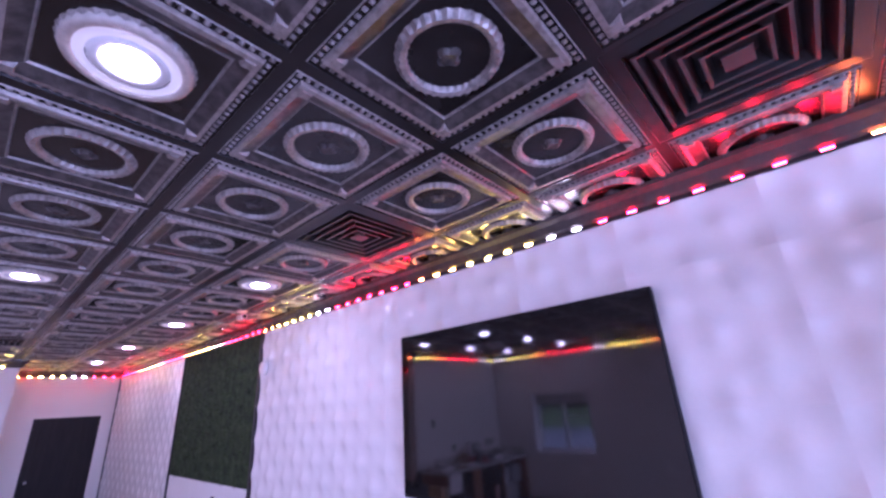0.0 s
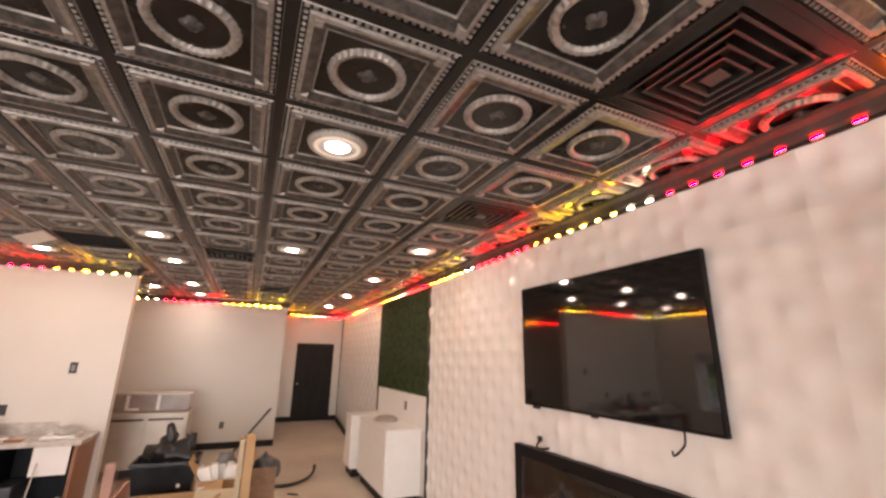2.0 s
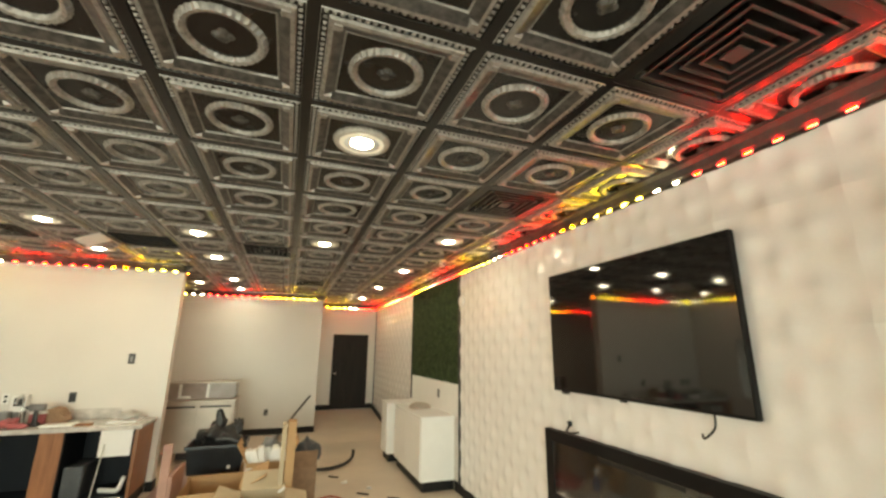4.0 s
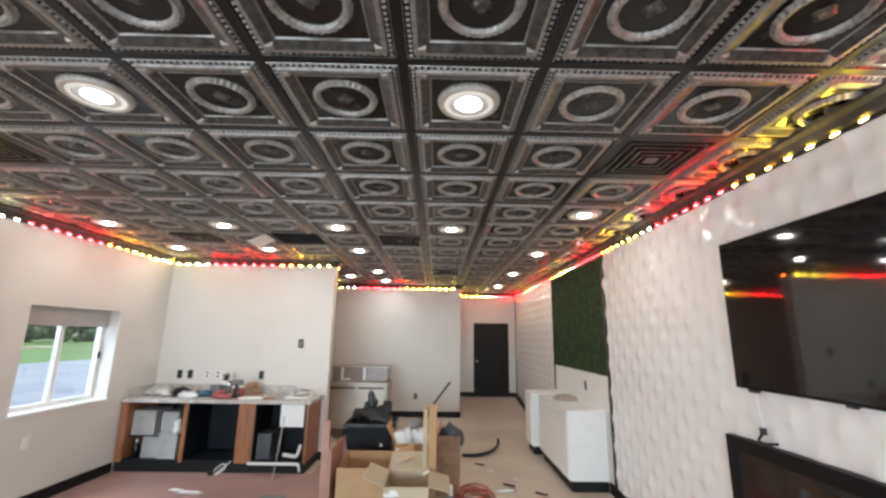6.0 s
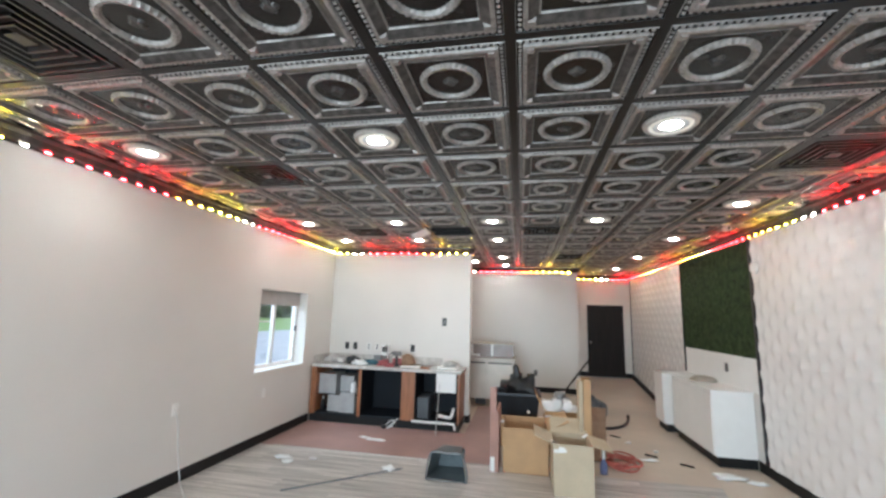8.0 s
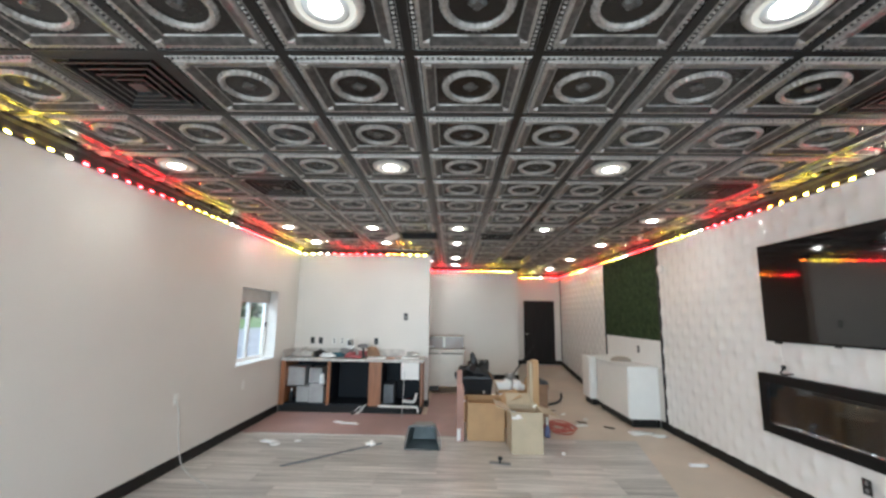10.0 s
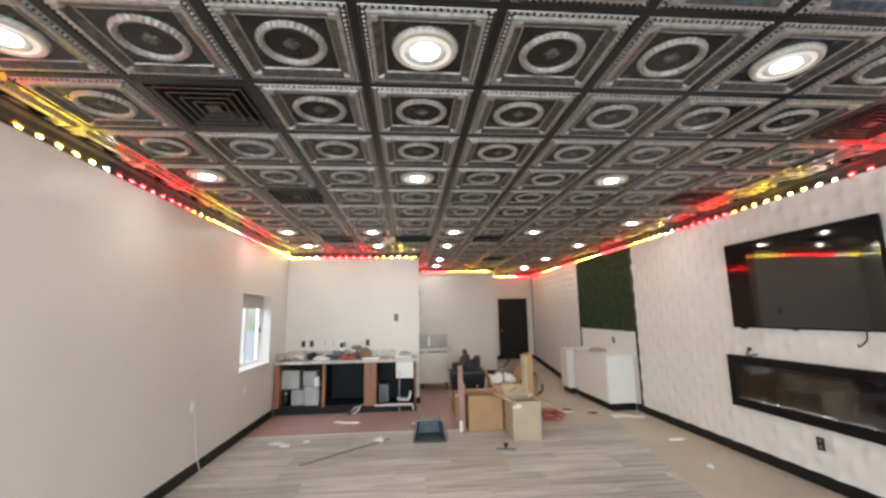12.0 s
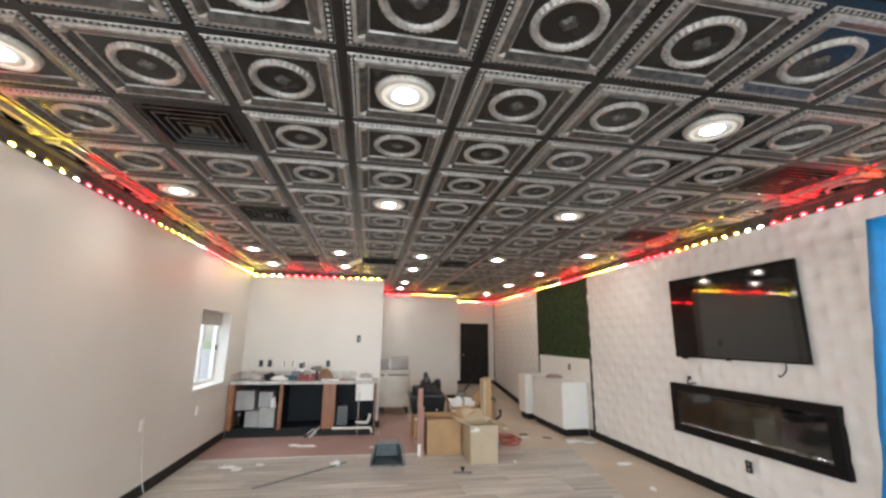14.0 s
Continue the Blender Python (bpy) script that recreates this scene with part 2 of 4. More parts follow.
def crumple(x, y, z, sx, sy, sz, seed, cuts=3):
    """A rumpled lump that rests on z."""
    out = bmesh.new()
    bmesh.ops.create_icosphere(out, subdivisions=cuts, radius=1)
    for v in out.verts:
        k = 0.75 + 0.55 * noise.noise(v.co * 1.7 + Vector((seed, 0, 0))) + 0.25 * noise.noise(v.co * 4.3 + Vector((0, seed, 0)))
        v.co = Vector((x + v.co.x * sx * k, y + v.co.y * sy * k, z + max(0.0, (v.co.z * k + 0.55)) * sz))
    return out


# ---- the room ----
TILE, H = 0.6096, 2.74
XL, XR = -2.06, 4.02          # long walls
YB, YF = -5.4, 6.57           # back wall, wall behind the bar
XA, YM = 0.42, 9.35           # recess
XD, YD = 2.50, 10.97          # door bay
TOP = 2.84


def wall(name, x0, x1, y0, y1, z0=FZ, z1=TOP, material=M_PAINT, label="smooth off-white painted wall"):
    return solid(name, box(x0, x1, y0, y1, z0, z1), material, label, "wall", "structure")


# left wall with its window opening
WY0, WY1, WZ0, WZ1 = 4.49, 5.68, 0.80, 1.86
# second opening is unseen, added to let in light for the right-hand wall
SY0, SY1, SZ0, SZ1 = -4.7, -1.7, 0.6, 2.35
wl = box(XL - 0.24, XL, YB, SY0, FZ, TOP)
box(XL - 0.24, XL, SY1, WY0, FZ, TOP, bm=wl)
box(XL - 0.24, XL, SY0, SY1, FZ, SZ0, bm=wl)
box(XL - 0.24, XL, SY0, SY1, SZ1, TOP, bm=wl)
box(XL - 0.24, XL, WY1, YM + 0.15, FZ, TOP, bm=wl)
box(XL - 0.24, XL, WY0, WY1, FZ, WZ0, bm=wl)
box(XL - 0.24, XL, WY0, WY1, WZ1, TOP, bm=wl)
solid("wall_west", wl, M_PAINT, "smooth off-white painted wall with one small window", "wall", "structure")
wall("wall_bar", XL, XA, YF, YF + 0.15)
wall("wall_middle", XL, XD, YM, YM + 0.15)
wall("wall_jog", XD - 0.15, XD, YM + 0.15, YD + 0.15)
DX0, DX1, DZ0, DZ1 = 2.93, 3.82, 0.165, 1.968
wd = box(XD, DX0, YD, YD + 0.15, FZ, TOP)
box(DX1, XR, YD, YD + 0.15, FZ, TOP, bm=wd)
box(DX0, DX1, YD, YD + 0.15, DZ1, TOP, bm=wd)
box(DX0, DX1, YD, YD + 0.15, FZ, DZ0, bm=wd)
solid("wall_door", wd, M_PAINT, "smooth off-white painted end wall", "wall", "structure")
wall("wall_east", XR, XR + 0.2, YB, YD + 0.15)
# back wall with a broad shop window
BX0, BX1, BZ0, BZ1 = -1.5, 2.5, 0.5, 2.3
wb = box(XL - 0.24, BX0, YB - 0.2, YB, FZ, TOP)
box(BX1, XR + 0.2, YB - 0.2, YB, FZ, TOP, bm=wb)
box(BX0, BX1, YB - 0.2, YB, FZ, BZ0, bm=wb)
box(BX0, BX1, YB - 0.2, YB, BZ1, TOP, bm=wb)
solid("wall_back", wb, M_PAINT, "plain off-white wall with a broad shop window", "wall", "structure")
window_light("shop_window_light", BX1 - BX0, BZ1 - BZ0, 420, (0.86, 0.94, 1.0), look(((BX0 + BX1) / 2, YB - 0.1, (BZ0 + BZ1) / 2), ((BX0 + BX1) / 2, YB + 1.9, -1.0)))
# no window is known here: lamp added to brighten the right-hand wall
window_light("unseen_side_window_light", SY1 - SY0, SZ1 - SZ0, 150, (0.86, 0.94, 1.0), look((XL - 0.12, (SY0 + SY1) / 2, (SZ0 + SZ1) / 2), (XL + 1.9, -1.2, -1.1)))
# lamp added outside above the window, out of view, to brighten its jamb
window_light("jamb_fill_light", 1.1, 1.2, 60, (0.80, 0.90, 1.0), look((XL - 1.0, 4.6, 2.75), (XL - 0.05, 5.35, 1.3)))
solid("roof", box(XL - 0.3, XR + 0.3, YB - 0.3, YD + 0.3, TOP, TOP + 0.1), M_PAINT, "plain slab above the ceiling tiles", "roof", "structure")

# floors
solid("floor", box(XL, XR, YB, YD, FZ - 0.12, FZ - 0.006), M_CONC, "tan sealed concrete floor with dust", "floor", "structure")
solid("ground", box(-160, 160, -160, 160, -0.65, -0.25), M_FIELD, "mown grass outside the building", "ground", "structure")
solid("pavement", box(-21, XL - 0.3, -60, 90, -0.3, -0.21, bev=0.01), M_DRIVE, "pale asphalt parking area beside the building", "pavement", "structure")
rng = random.Random(17)
lump = bmesh.new()
bmesh.ops.create_icosphere(lump, subdivisions=1, radius=1)
lv, lf = [v.co.copy() for v in lump.verts], [[v.index for v in f.verts] for f in lump.faces]
lump.free()
tv_, tf_ = [], []
for k in range(1500):
    y = rng.uniform(10, 130)
    x, hgt = -62 + rng.uniform(-4, 4), 5.5 + 3.0 * noise.noise(Vector((0, y * 0.13, 0)))
    z, r, n = -0.3 + hgt * rng.random() ** 0.7, rng.uniform(0.4, 1.1), len(tv_)
    tv_.extend([(x + c.x * r * rng.uniform(0.7, 1.3), y + c.y * r * rng.uniform(0.7, 1.3), max(-0.3, z + c.z * r * rng.uniform(0.6, 1.2))) for c in lv])
    tf_.extend([[i + n for i in f] for f in lf])
me = bpy.data.meshes.new("tree_line")
me.from_pydata(tv_, [], tf_)
me.materials.append(M_LEAF)
tagged(new("tree_line", me), "distant row of green leafy trees beyond the grass", "trees", kind="stuff")

# red paper laid on the floor before the bar
bm = box(XL + 0.02, 0.97, 4.74, 5.98, FZ - 0.006, FZ)
box(0.44, 1.06, 5.98, 7.88, FZ - 0.006, FZ, bm=bm)
solid("floor_paper", bm, M_PAPER, "red-brown protective paper sheet on the floor", "floor covering", kind="structure")
# floor sloped up towards the door to fit the camera's view
RY0, RZ = 8.66, 0.165


def rise(y):
    """Height of the floor at y near the door."""
    return FZ - 0.006 + (RZ - FZ + 0.006) * max(0.0, (y - RY0) / (YD - RY0))


bm = bmesh.new()
for x0, x1, y1 in ((XL + 0.002, XD - 0.002, YM - 0.002), (XD - 0.002, XR - 0.002, YD - 0.002)):
    q = [bm.verts.new(p) for p in ((x0, RY0, FZ - 0.007), (x1, RY0, FZ - 0.007), (x1, y1, FZ - 0.007), (x0, y1, FZ - 0.007), (x1, y1, rise(y1)), (x0, y1, rise(y1)))]
    for f in ((3, 2, 1, 0), (0, 1, 4, 5), (1, 2, 4), (0, 5, 3), (2, 3, 5, 4)):
        bm.faces.new([q[k] for k in f])
solid("fitted_floor_slope", bm, M_CONC, "tan floor sloped up to the dark door to fit the view", "floor", "structure")

# baseboards
def baseboard(x0, x1, y0, y1, z0=FZ):
    bm = box(x0, x1, y0, y1, z0, z0 + 0.115, bev=0.003)
    for v in bm.verts:
        v.co.z += rise(v.co.y) - rise(0)
    solid("baseboard", bm, M_BLACK, "black vinyl baseboard", "baseboard", "structure")


baseboard(XL, XL + 0.014, YB, 5.95)
baseboard(XL + 0.014, XR - 0.014, YB, YB + 0.014)
baseboard(XL, XL + 0.014, YF + 0.15, YM - 0.014)
baseboard(XA, XA + 0.014, YF, YF + 0.15)
baseboard(XL, XD, YM - 0.014, YM)
baseboard(XD, XD + 0.014, YM, YD - 0.014)
baseboard(XD, DX0, YD - 0.014, YD)
baseboard(DX1, XR - 0.050, YD - 0.014, YD)
baseboard(XR - 0.016, XR - 0.002, YB, 5.42)
baseboard(XR - 0.016, XR - 0.002, 7.42, RY0)
baseboard(XR - 0.050, XR - 0.036, RY0, YD - 0.014)
baseboard(0.352, XA + 0.014, YF - 0.014, YF)

# ---- ceiling ----
VENTS = [(-2, 1), (5, 1), (-2, 4), (5, 4), (-2, 8), (2, 8), (3, 12)]
OPEN = [(0, 8)]
# last five are unseen, assumed from the grid and added for light
LAMPS = [(-3, 0), (0, 0), (3, 0), (-3, 3), (0, 3), (3, 3), (5, 6), (-3, 7), (-1, 7), (1, 7), (3, 7), (-3, 9), (-1, 9), (1, 9), (5, 9), (1, 12), (5, 12), (0, 13), (1, 14), (5, 15), (-3, -3), (0, -3), (3, -3), (0, -6), (3, -6)]


def tile_pattern():
    """Vertices, faces and material numbers of one pressed tile that hangs face down (0 grid, 1 dark, 2 silver, 3 brushed)."""
    vs, fs, ms = [], [], []

    def face(ids, m):
        fs.append(tuple(ids)), ms.append(m)

    loops = [(0.3048, 0.0, 0), (0.2820, 0.0, 2), (0.2795, -0.005, 1), (0.2760, 0.001, 1), (0.2530, 0.001, 2), (0.2490, -0.012, 2),
             (0.2330, -0.013, 3), (0.2120, -0.004, 3), (0.1920, 0.004, 2), (0.1880, 0.001, 2), (0.1840, 0.009, 1)]
    for u, z, _ in loops:
        vs.extend([(-u, -u, z), (u, -u, z), (u, u, z), (-u, u, z)])
    for i in range(len(loops) - 1):
        for k in range(4):
            a, b = 4 * i + k, 4 * i + (k + 1) % 4
            face((a, a + 4, b + 4, b), loops[i][2])
    e = 4 * (len(loops) - 1)
    face((e + 3, e + 2, e + 1, e), 1)
    # beads
    for side in range(4):
        for k in range(20):
            t = -0.264 + 0.528 * k / 19
            c = [(t, -0.2645), (0.2645, t), (-t, 0.2645), (-0.2645, -t)][side]
            s, n = 0.0076, len(vs)
            vs.extend([(c[0] - s, c[1] - s, 0.001), (c[0] + s, c[1] - s, 0.001), (c[0] + s, c[1] + s, 0.001), (c[0] - s, c[1] + s, 0.001), (c[0], c[1], -0.008)])
            for q in range(4):
                face((n + (q + 1) % 4, n + q, n + 4), 2)
    # corner bosses
    for sx, sy in ((-1, -1), (1, -1), (1, 1), (-1, 1)):
        n = len(vs)
        for r, z in ((0.022, 0.0), (0.016, -0.018)):
            vs.extend([(sx * 0.219 + r * (1.25 if q % 2 else 0.8) * math.cos(q * math.pi / 4), sy * 0.219 + r * (1.25 if q % 2 else 0.8) * math.sin(q * math.pi / 4), z) for q in range(8)])
        for q in range(8):
            face((n + (q + 1) % 8, n + q, n + 8 + q, n + 8 + (q + 1) % 8), 2)
        face([n + 15 - q for q in range(8)], 2)
    # wreath, with a leaf at each second step
    seg, n = 64, len(vs)
    for q in range(seg):
        a, leaf = 2 * math.pi * q / seg, (0.0024 if q % 2 else -0.0016)
        for r, z in ((0.118 - leaf, 0.009), (0.126, -0.007), (0.140 + leaf, -0.010 - leaf), (0.155 + leaf, 0.009)):
            vs.append((r * math.cos(a), r * math.sin(a), z))
    for q in range(seg):
        for j in range(3):
            a, b = n + 4 * q + j, n + 4 * ((q + 1) % seg) + j
            face((a, b, b + 1, a + 1), 2)
    # rosette of four petals
    n = len(vs)
    for q in range(24):
        a = 2 * math.pi * q / 24
        r = 0.028 + 0.013 * abs(math.cos(2 * a))
        vs.append((r * math.cos(a), r * math.sin(a), 0.009))
        vs.append((0.6 * r * math.cos(a), 0.6 * r * math.sin(a), -0.004))
    for q in range(24):
        a, b = n + 2 * q, n + 2 * ((q + 1) % 24)
        face((b, a, a + 1, b + 1), 3)
    vs.append((0, 0, 0.0))
    for q in range(24):
        face((n + 2 * ((q + 1) % 24) + 1, n + 2 * q + 1, len(vs) - 1), 3)
    return np.array(vs), fs, ms


pv, pf, pm = tile_pattern()
cv, cf, cm, count = [], [], [], 0
for c in range(-4, 7):
    for r in range(-9, 18):
        if (c, r) in VENTS or (c, r) in OPEN:
            continue
        x0, y0 = c * TILE, r * TILE
        if (x0 < XD - 0.3 and y0 > YM) or y0 > YD or y0 + TILE < YB:
            continue
        v = pv + np.array([x0 + TILE / 2, y0 + TILE / 2, H])
        v[:, 0] = np.clip(v[:, 0], XL - 0.05, XR + 0.05)
        v[:, 1] = np.clip(v[:, 1], YB - 0.05, YD + 0.05)
        cv.append(v)
        cf.extend([tuple(i + count for i in f) for f in pf])
        cm.extend(pm)
        count += len(pv)
me = bpy.data.meshes.new("ceiling")
me.from_pydata(np.concatenate(cv).tolist(), [], cf)
for m in (M_TBAR, M_TIN, M_SILVER, M_BRUSH):
    me.materials.append(m)
me.polygons.foreach_set("material_index", cm)
tagged(new("ceiling", me), "dark pressed-tin ceiling tiles with silver wreaths", "ceiling", kind="structure")


def ring_square(u0, z0, u1, z1, t, bm):
    """A sloping square louvre between two half-widths."""
    for k in range(4):
        m = Matrix.Rotation(k * math.pi / 2, 4, "Z")
        q = [m @ Vector(p) for p in ((-u0, -u0, z0), (u0, -u0, z0), (u1, -u1, z1), (-u1, -u1, z1))]
        lo = [bm.verts.new(p) for p in q]
        hi = [bm.verts.new(p + Vector((0, 0, t))) for p in q]
        bm.faces.new(lo), bm.faces.new(hi[::-1])
        for a in range(4):
            bm.faces.new((lo[a], hi[a], hi[(a + 1) % 4], lo[(a + 1) % 4]))


def ceiling_vent():
    v = thing("ceiling_vent", 0, 0, 0, "square dark metal ceiling air diffuser with stepped louvres", "air vent", "ceiling vents")
    bm = bmesh.new()
    ring_square(0.3035, 0.0, 0.255, -0.003, 0.004, bm)
    part("frame", bm, M_TBAR, v)
    # slopes and backing are black: shade between the louvres put into the colour
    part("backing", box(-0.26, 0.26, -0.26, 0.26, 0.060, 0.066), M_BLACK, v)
    for u in (0.235, 0.185, 0.135, 0.088):
        bm = bmesh.new()
        ring_square(u, -0.008, u - 0.011, -0.007, 0.003, bm)
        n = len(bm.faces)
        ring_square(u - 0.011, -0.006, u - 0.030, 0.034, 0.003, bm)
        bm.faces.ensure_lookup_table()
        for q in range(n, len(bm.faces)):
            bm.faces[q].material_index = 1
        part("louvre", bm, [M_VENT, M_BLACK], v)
    part("centre_plate", box(-0.040, 0.040, -0.040, 0.040, -0.006, -0.002), M_VENT, v)
    return v


first = ceiling_vent()
for i, (c, r) in enumerate(VENTS):
    at = pose((c + 0.5) * TILE, (r + 0.5) * TILE, H)
    if i == 0:
        first.matrix_basis = at
    else:
        copy_thing(first, at)

# open return grille
c, r = OPEN[0]
gx, gy = (c + 0.5) * TILE, (r + 0.5) * TILE
g = thing("return_grille", gx, gy, H, "black open return-air grille in the ceiling", "air vent")
bm = bmesh.new()
ring_square(0.3035, 0.0, 0.275, -0.002, 0.004, bm)
bmesh.ops.translate(bm, verts=bm.verts, vec=(gx, gy, H))
part("frame", bm, M_BLACK, g)
part("backing", box(gx - 0.28, gx + 0.28, gy - 0.28, gy + 0.28, H + 0.06, H + 0.066), M_BLACK, g)
for k in range(14):
    y = gy - 0.26 + 0.04 * k
    part("slat", box(gx - 0.274, gx + 0.274, y, y + 0.004, H + 0.004, H + 0.03), M_BLACK, g)


def recessed_light():
    d = thing("recessed_light", 0, 0, 0, "round white recessed ceiling downlight, switched on", "ceiling light", "recessed lights")
    part("trim_ring", lathe(0, 0, 0, [(0.057, -0.003), (0.066, -0.011), (0.092, -0.010), (0.096, 0.006)], 32, caps=False), M_PVC, d, smooth=True)
    # both rings carry the painted glow around the lens
    part("halo_ring", lathe(0, 0, 0, [(0.094, -0.011), (0.108, -0.006), (0.122, -0.010)], 32, caps=False), M_HALO, d, "cream ring glowing as the lens halo", smooth=True)
    part("outer_ring", lathe(0, 0, 0, [(0.120, -0.008), (0.124, -0.014), (0.140, -0.0145), (0.148, -0.010), (0.150, 0.006)], 32, caps=False), M_HALO_DIM, d, "tan outer ring toned as the halo's fading edge", smooth=True)
    part("lens", lathe(0, 0, 0, [(0.0, -0.013), (0.03, -0.0125), (0.048, -0.011), (0.055, -0.008), (0.058, 0.004)], 32), M_LENS, d, "glowing warm white lens", smooth=True)
    return d


first = recessed_light()
for i, (c, r) in enumerate(LAMPS):
    at = pose((c + 0.5) * TILE, (r + 0.5) * TILE, H)
    if i == 0:
        first.matrix_basis = at
    else:
        copy_thing(first, at)

# ---- dark cornice and LED strips along the wall tops ----
LZ = 2.625
DIODE = []
CROWN = ((0.0, LZ + 0.002), (0.018, LZ + 0.002), (0.021, LZ + 0.018), (0.036, LZ + 0.034), (0.052, LZ + 0.070), (0.078, LZ + 0.090), (0.080, H - 0.006), (0.0, H - 0.006))
for m in M_LED:
    bm = box(-0.021, 0.021, -0.003, 0.003, -0.0065, 0.0065)
    for f in bm.faces:
        f.material_index = 0 if f.normal.y < -0.5 else 1
    DIODE.append(finish("diode", bm, [m, M_PVC]))


def led_run(x0, y0, x1, y1, nx, ny, shift, period):
    """A cornice board from one end to the other on the wall whose normal is (nx, ny), and the strip on its lower edge."""
    a, b = Vector((x0, y0, 0)), Vector((x1, y1, 0))
    d, nrm = (b - a).normalized(), Vector((nx, ny, 0))
    bm = bmesh.new()
    ends = []
    for e in (a, b):
        ends.append([bm.verts.new(e + nrm * o + Vector((0, 0, z))) for o, z in CROWN])
    for k in range(len(CROWN)):
        bm.faces.new((ends[0][k], ends[0][(k + 1) % len(CROWN)], ends[1][(k + 1) % len(CROWN)], ends[1][k]))
    bm.faces.new(ends[0])
    bm.faces.new(ends[1])
    bmesh.ops.recalc_face_normals(bm, faces=bm.faces)
    solid("cornice", bm, M_TRIM, "glossy black crown moulding at the wall top", "trim", "structure")
    s = thing("led_strip", x0, y0, LZ, "LED strip with glowing red and yellow diodes below the cornice", "light strip", "light strips")
    off = nrm * 0.020
    p, q = a + off, b + off
    hx, hy = 0.0015 * abs(d.y), 0.0015 * abs(d.x)
    part("tape", box(min(p.x, q.x) - hx, max(p.x, q.x) + hx, min(p.y, q.y) - hy, max(p.y, q.y) + hy, LZ + 0.003, LZ + 0.015), M_SATIN, s)
    n = int((b - a).length / 0.143)
    for k in range(n):
        t = 0.07 + 0.143 * k
        phase = ((t - shift) / period) % 1.0
        idx = 0 if phase < 0.45 else 1 if phase < 0.54 else 2 if phase < 0.66 else 3 if phase < 0.9 else 4
        o = new("diode", DIODE[idx])
        o.parent = s
        o.location = (d.x * t + nrm.x * 0.025, d.y * t + nrm.y * 0.025, 0.009)
        o.rotation_euler = (radians(-35), 0, math.atan2(ny, nx) + math.pi / 2)


PER = 2.3
led_run(XL, YB + 0.02, XL, YF, 1, 0, 1.71 - YB + 0.1, PER)
led_run(XL + 0.02, YF, XA, YF, 0, -1, 0.55, PER)
led_run(XA, YF, XA, YF + 0.15, 1, 0, -1.0, PER)
led_run(XL + 0.02, YM, XD, YM, 0, -1, 2.3, PER)
led_run(XD, YM, XD, YD, 1, 0, -1.25, PER)
led_run(XD + 0.02, YD, XR - 0.02, YD, 0, -1, -1.3, PER)
led_run(XR, YD, XR, YB + 0.02, -1, 0, YD - 1.8 + 0.1, PER)

# ---- window, door, right-hand wall ----
w = thing("window_1", XL - 0.2, (WY0 + WY1) / 2, WZ0, "small white vinyl slider window with a raised pale blind", "window", kind="structure")
xf = XL - 0.20
for nm, b in (("frame", (xf - 0.03, xf + 0.03, WY0, WY0 + 0.05, WZ0, WZ1)), ("frame", (xf - 0.03, xf + 0.03, WY1 - 0.05, WY1, WZ0, WZ1)),
              ("frame", (xf - 0.03, xf + 0.03, WY0 + 0.05, WY1 - 0.05, WZ0, WZ0 + 0.05)), ("frame", (xf - 0.03, xf + 0.03, WY0 + 0.05, WY1 - 0.05, WZ1 - 0.05, WZ1)),
              ("mullion", (xf - 0.02, xf + 0.035, (WY0 + WY1) / 2 - 0.025, (WY0 + WY1) / 2 + 0.025, WZ0 + 0.05, WZ1 - 0.05)),
              ("glazing_bar", (xf - 0.008, xf + 0.008, WY0 + 0.05, (WY0 + WY1) / 2 - 0.03, 1.42, 1.44)),
              ("sill", (XL - 0.17, XL + 0.018, WY0 - 0.02, WY1 + 0.02, WZ0 - 0.022, WZ0 + 0.002))):
    part(nm, box(*b, bev=0.004), M_PVC, w)
part("blind", box(xf + 0.035, xf + 0.075, WY0 + 0.01, WY1 - 0.01, WZ1 - 0.20, WZ1 - 0.003, bev=0.006), M_OLDWHITE, w, "rolled pale grey blind")
part("latch", box(xf + 0.03, xf + 0.05, WY1 - 0.045, WY1 - 0.02, 1.28, 1.36, bev=0.004), M_SATIN, w, "dark latch")
pane = part("pane", box(xf - 0.004, xf + 0.002, WY0 + 0.05, WY1 - 0.05, WZ0 + 0.05, WZ1 - 0.05), M_GLASS, w)
pane.visible_shadow = False

d = thing("door_1", (DX0 + DX1) / 2, YD, DZ0, "closed dark brown flush wooden door", "door", kind="structure")
part("leaf", box(DX0 + 0.02, DX1 - 0.02, YD + 0.01, YD + 0.055, DZ0 + 0.006, DZ1 - 0.02, bev=0.003), M_DOOR, d)
for b in ((DX0, DX0 + 0.02, YD + 0.002, YD + 0.10, DZ0, DZ1), (DX1 - 0.02, DX1, YD + 0.002, YD + 0.10, DZ0, DZ1), (DX0 + 0.02, DX1 - 0.02, YD + 0.002, YD + 0.10, DZ1 - 0.02, DZ1)):
    part("frame", box(*b), M_DOOR, d)
kn = part("handle", lathe(0, 0, 0, [(0.0, 0.075), (0.020, 0.072), (0.026, 0.055), (0.012, 0.035), (0.012, 0.008), (0.030, 0.006), (0.030, 0.0)], 20), M_CHROME, d, "round chrome knob", smooth=True)
kn.matrix_basis = Matrix.Translation(Vector((DX0 + 0.085, YD + 0.01, 1.02)) - BASE[d]) @ Matrix.Rotation(math.pi / 2, 4, "X") @ Matrix.Translation(BASE[d])
solid("corner_trim", box(XR - 0.03, XR - 0.004, YD - 0.03, YD - 0.004, 0.165, LZ - 0.006), M_SATIN, "thin dark corner bead", "trim", "structure")

PITCH = 0.29


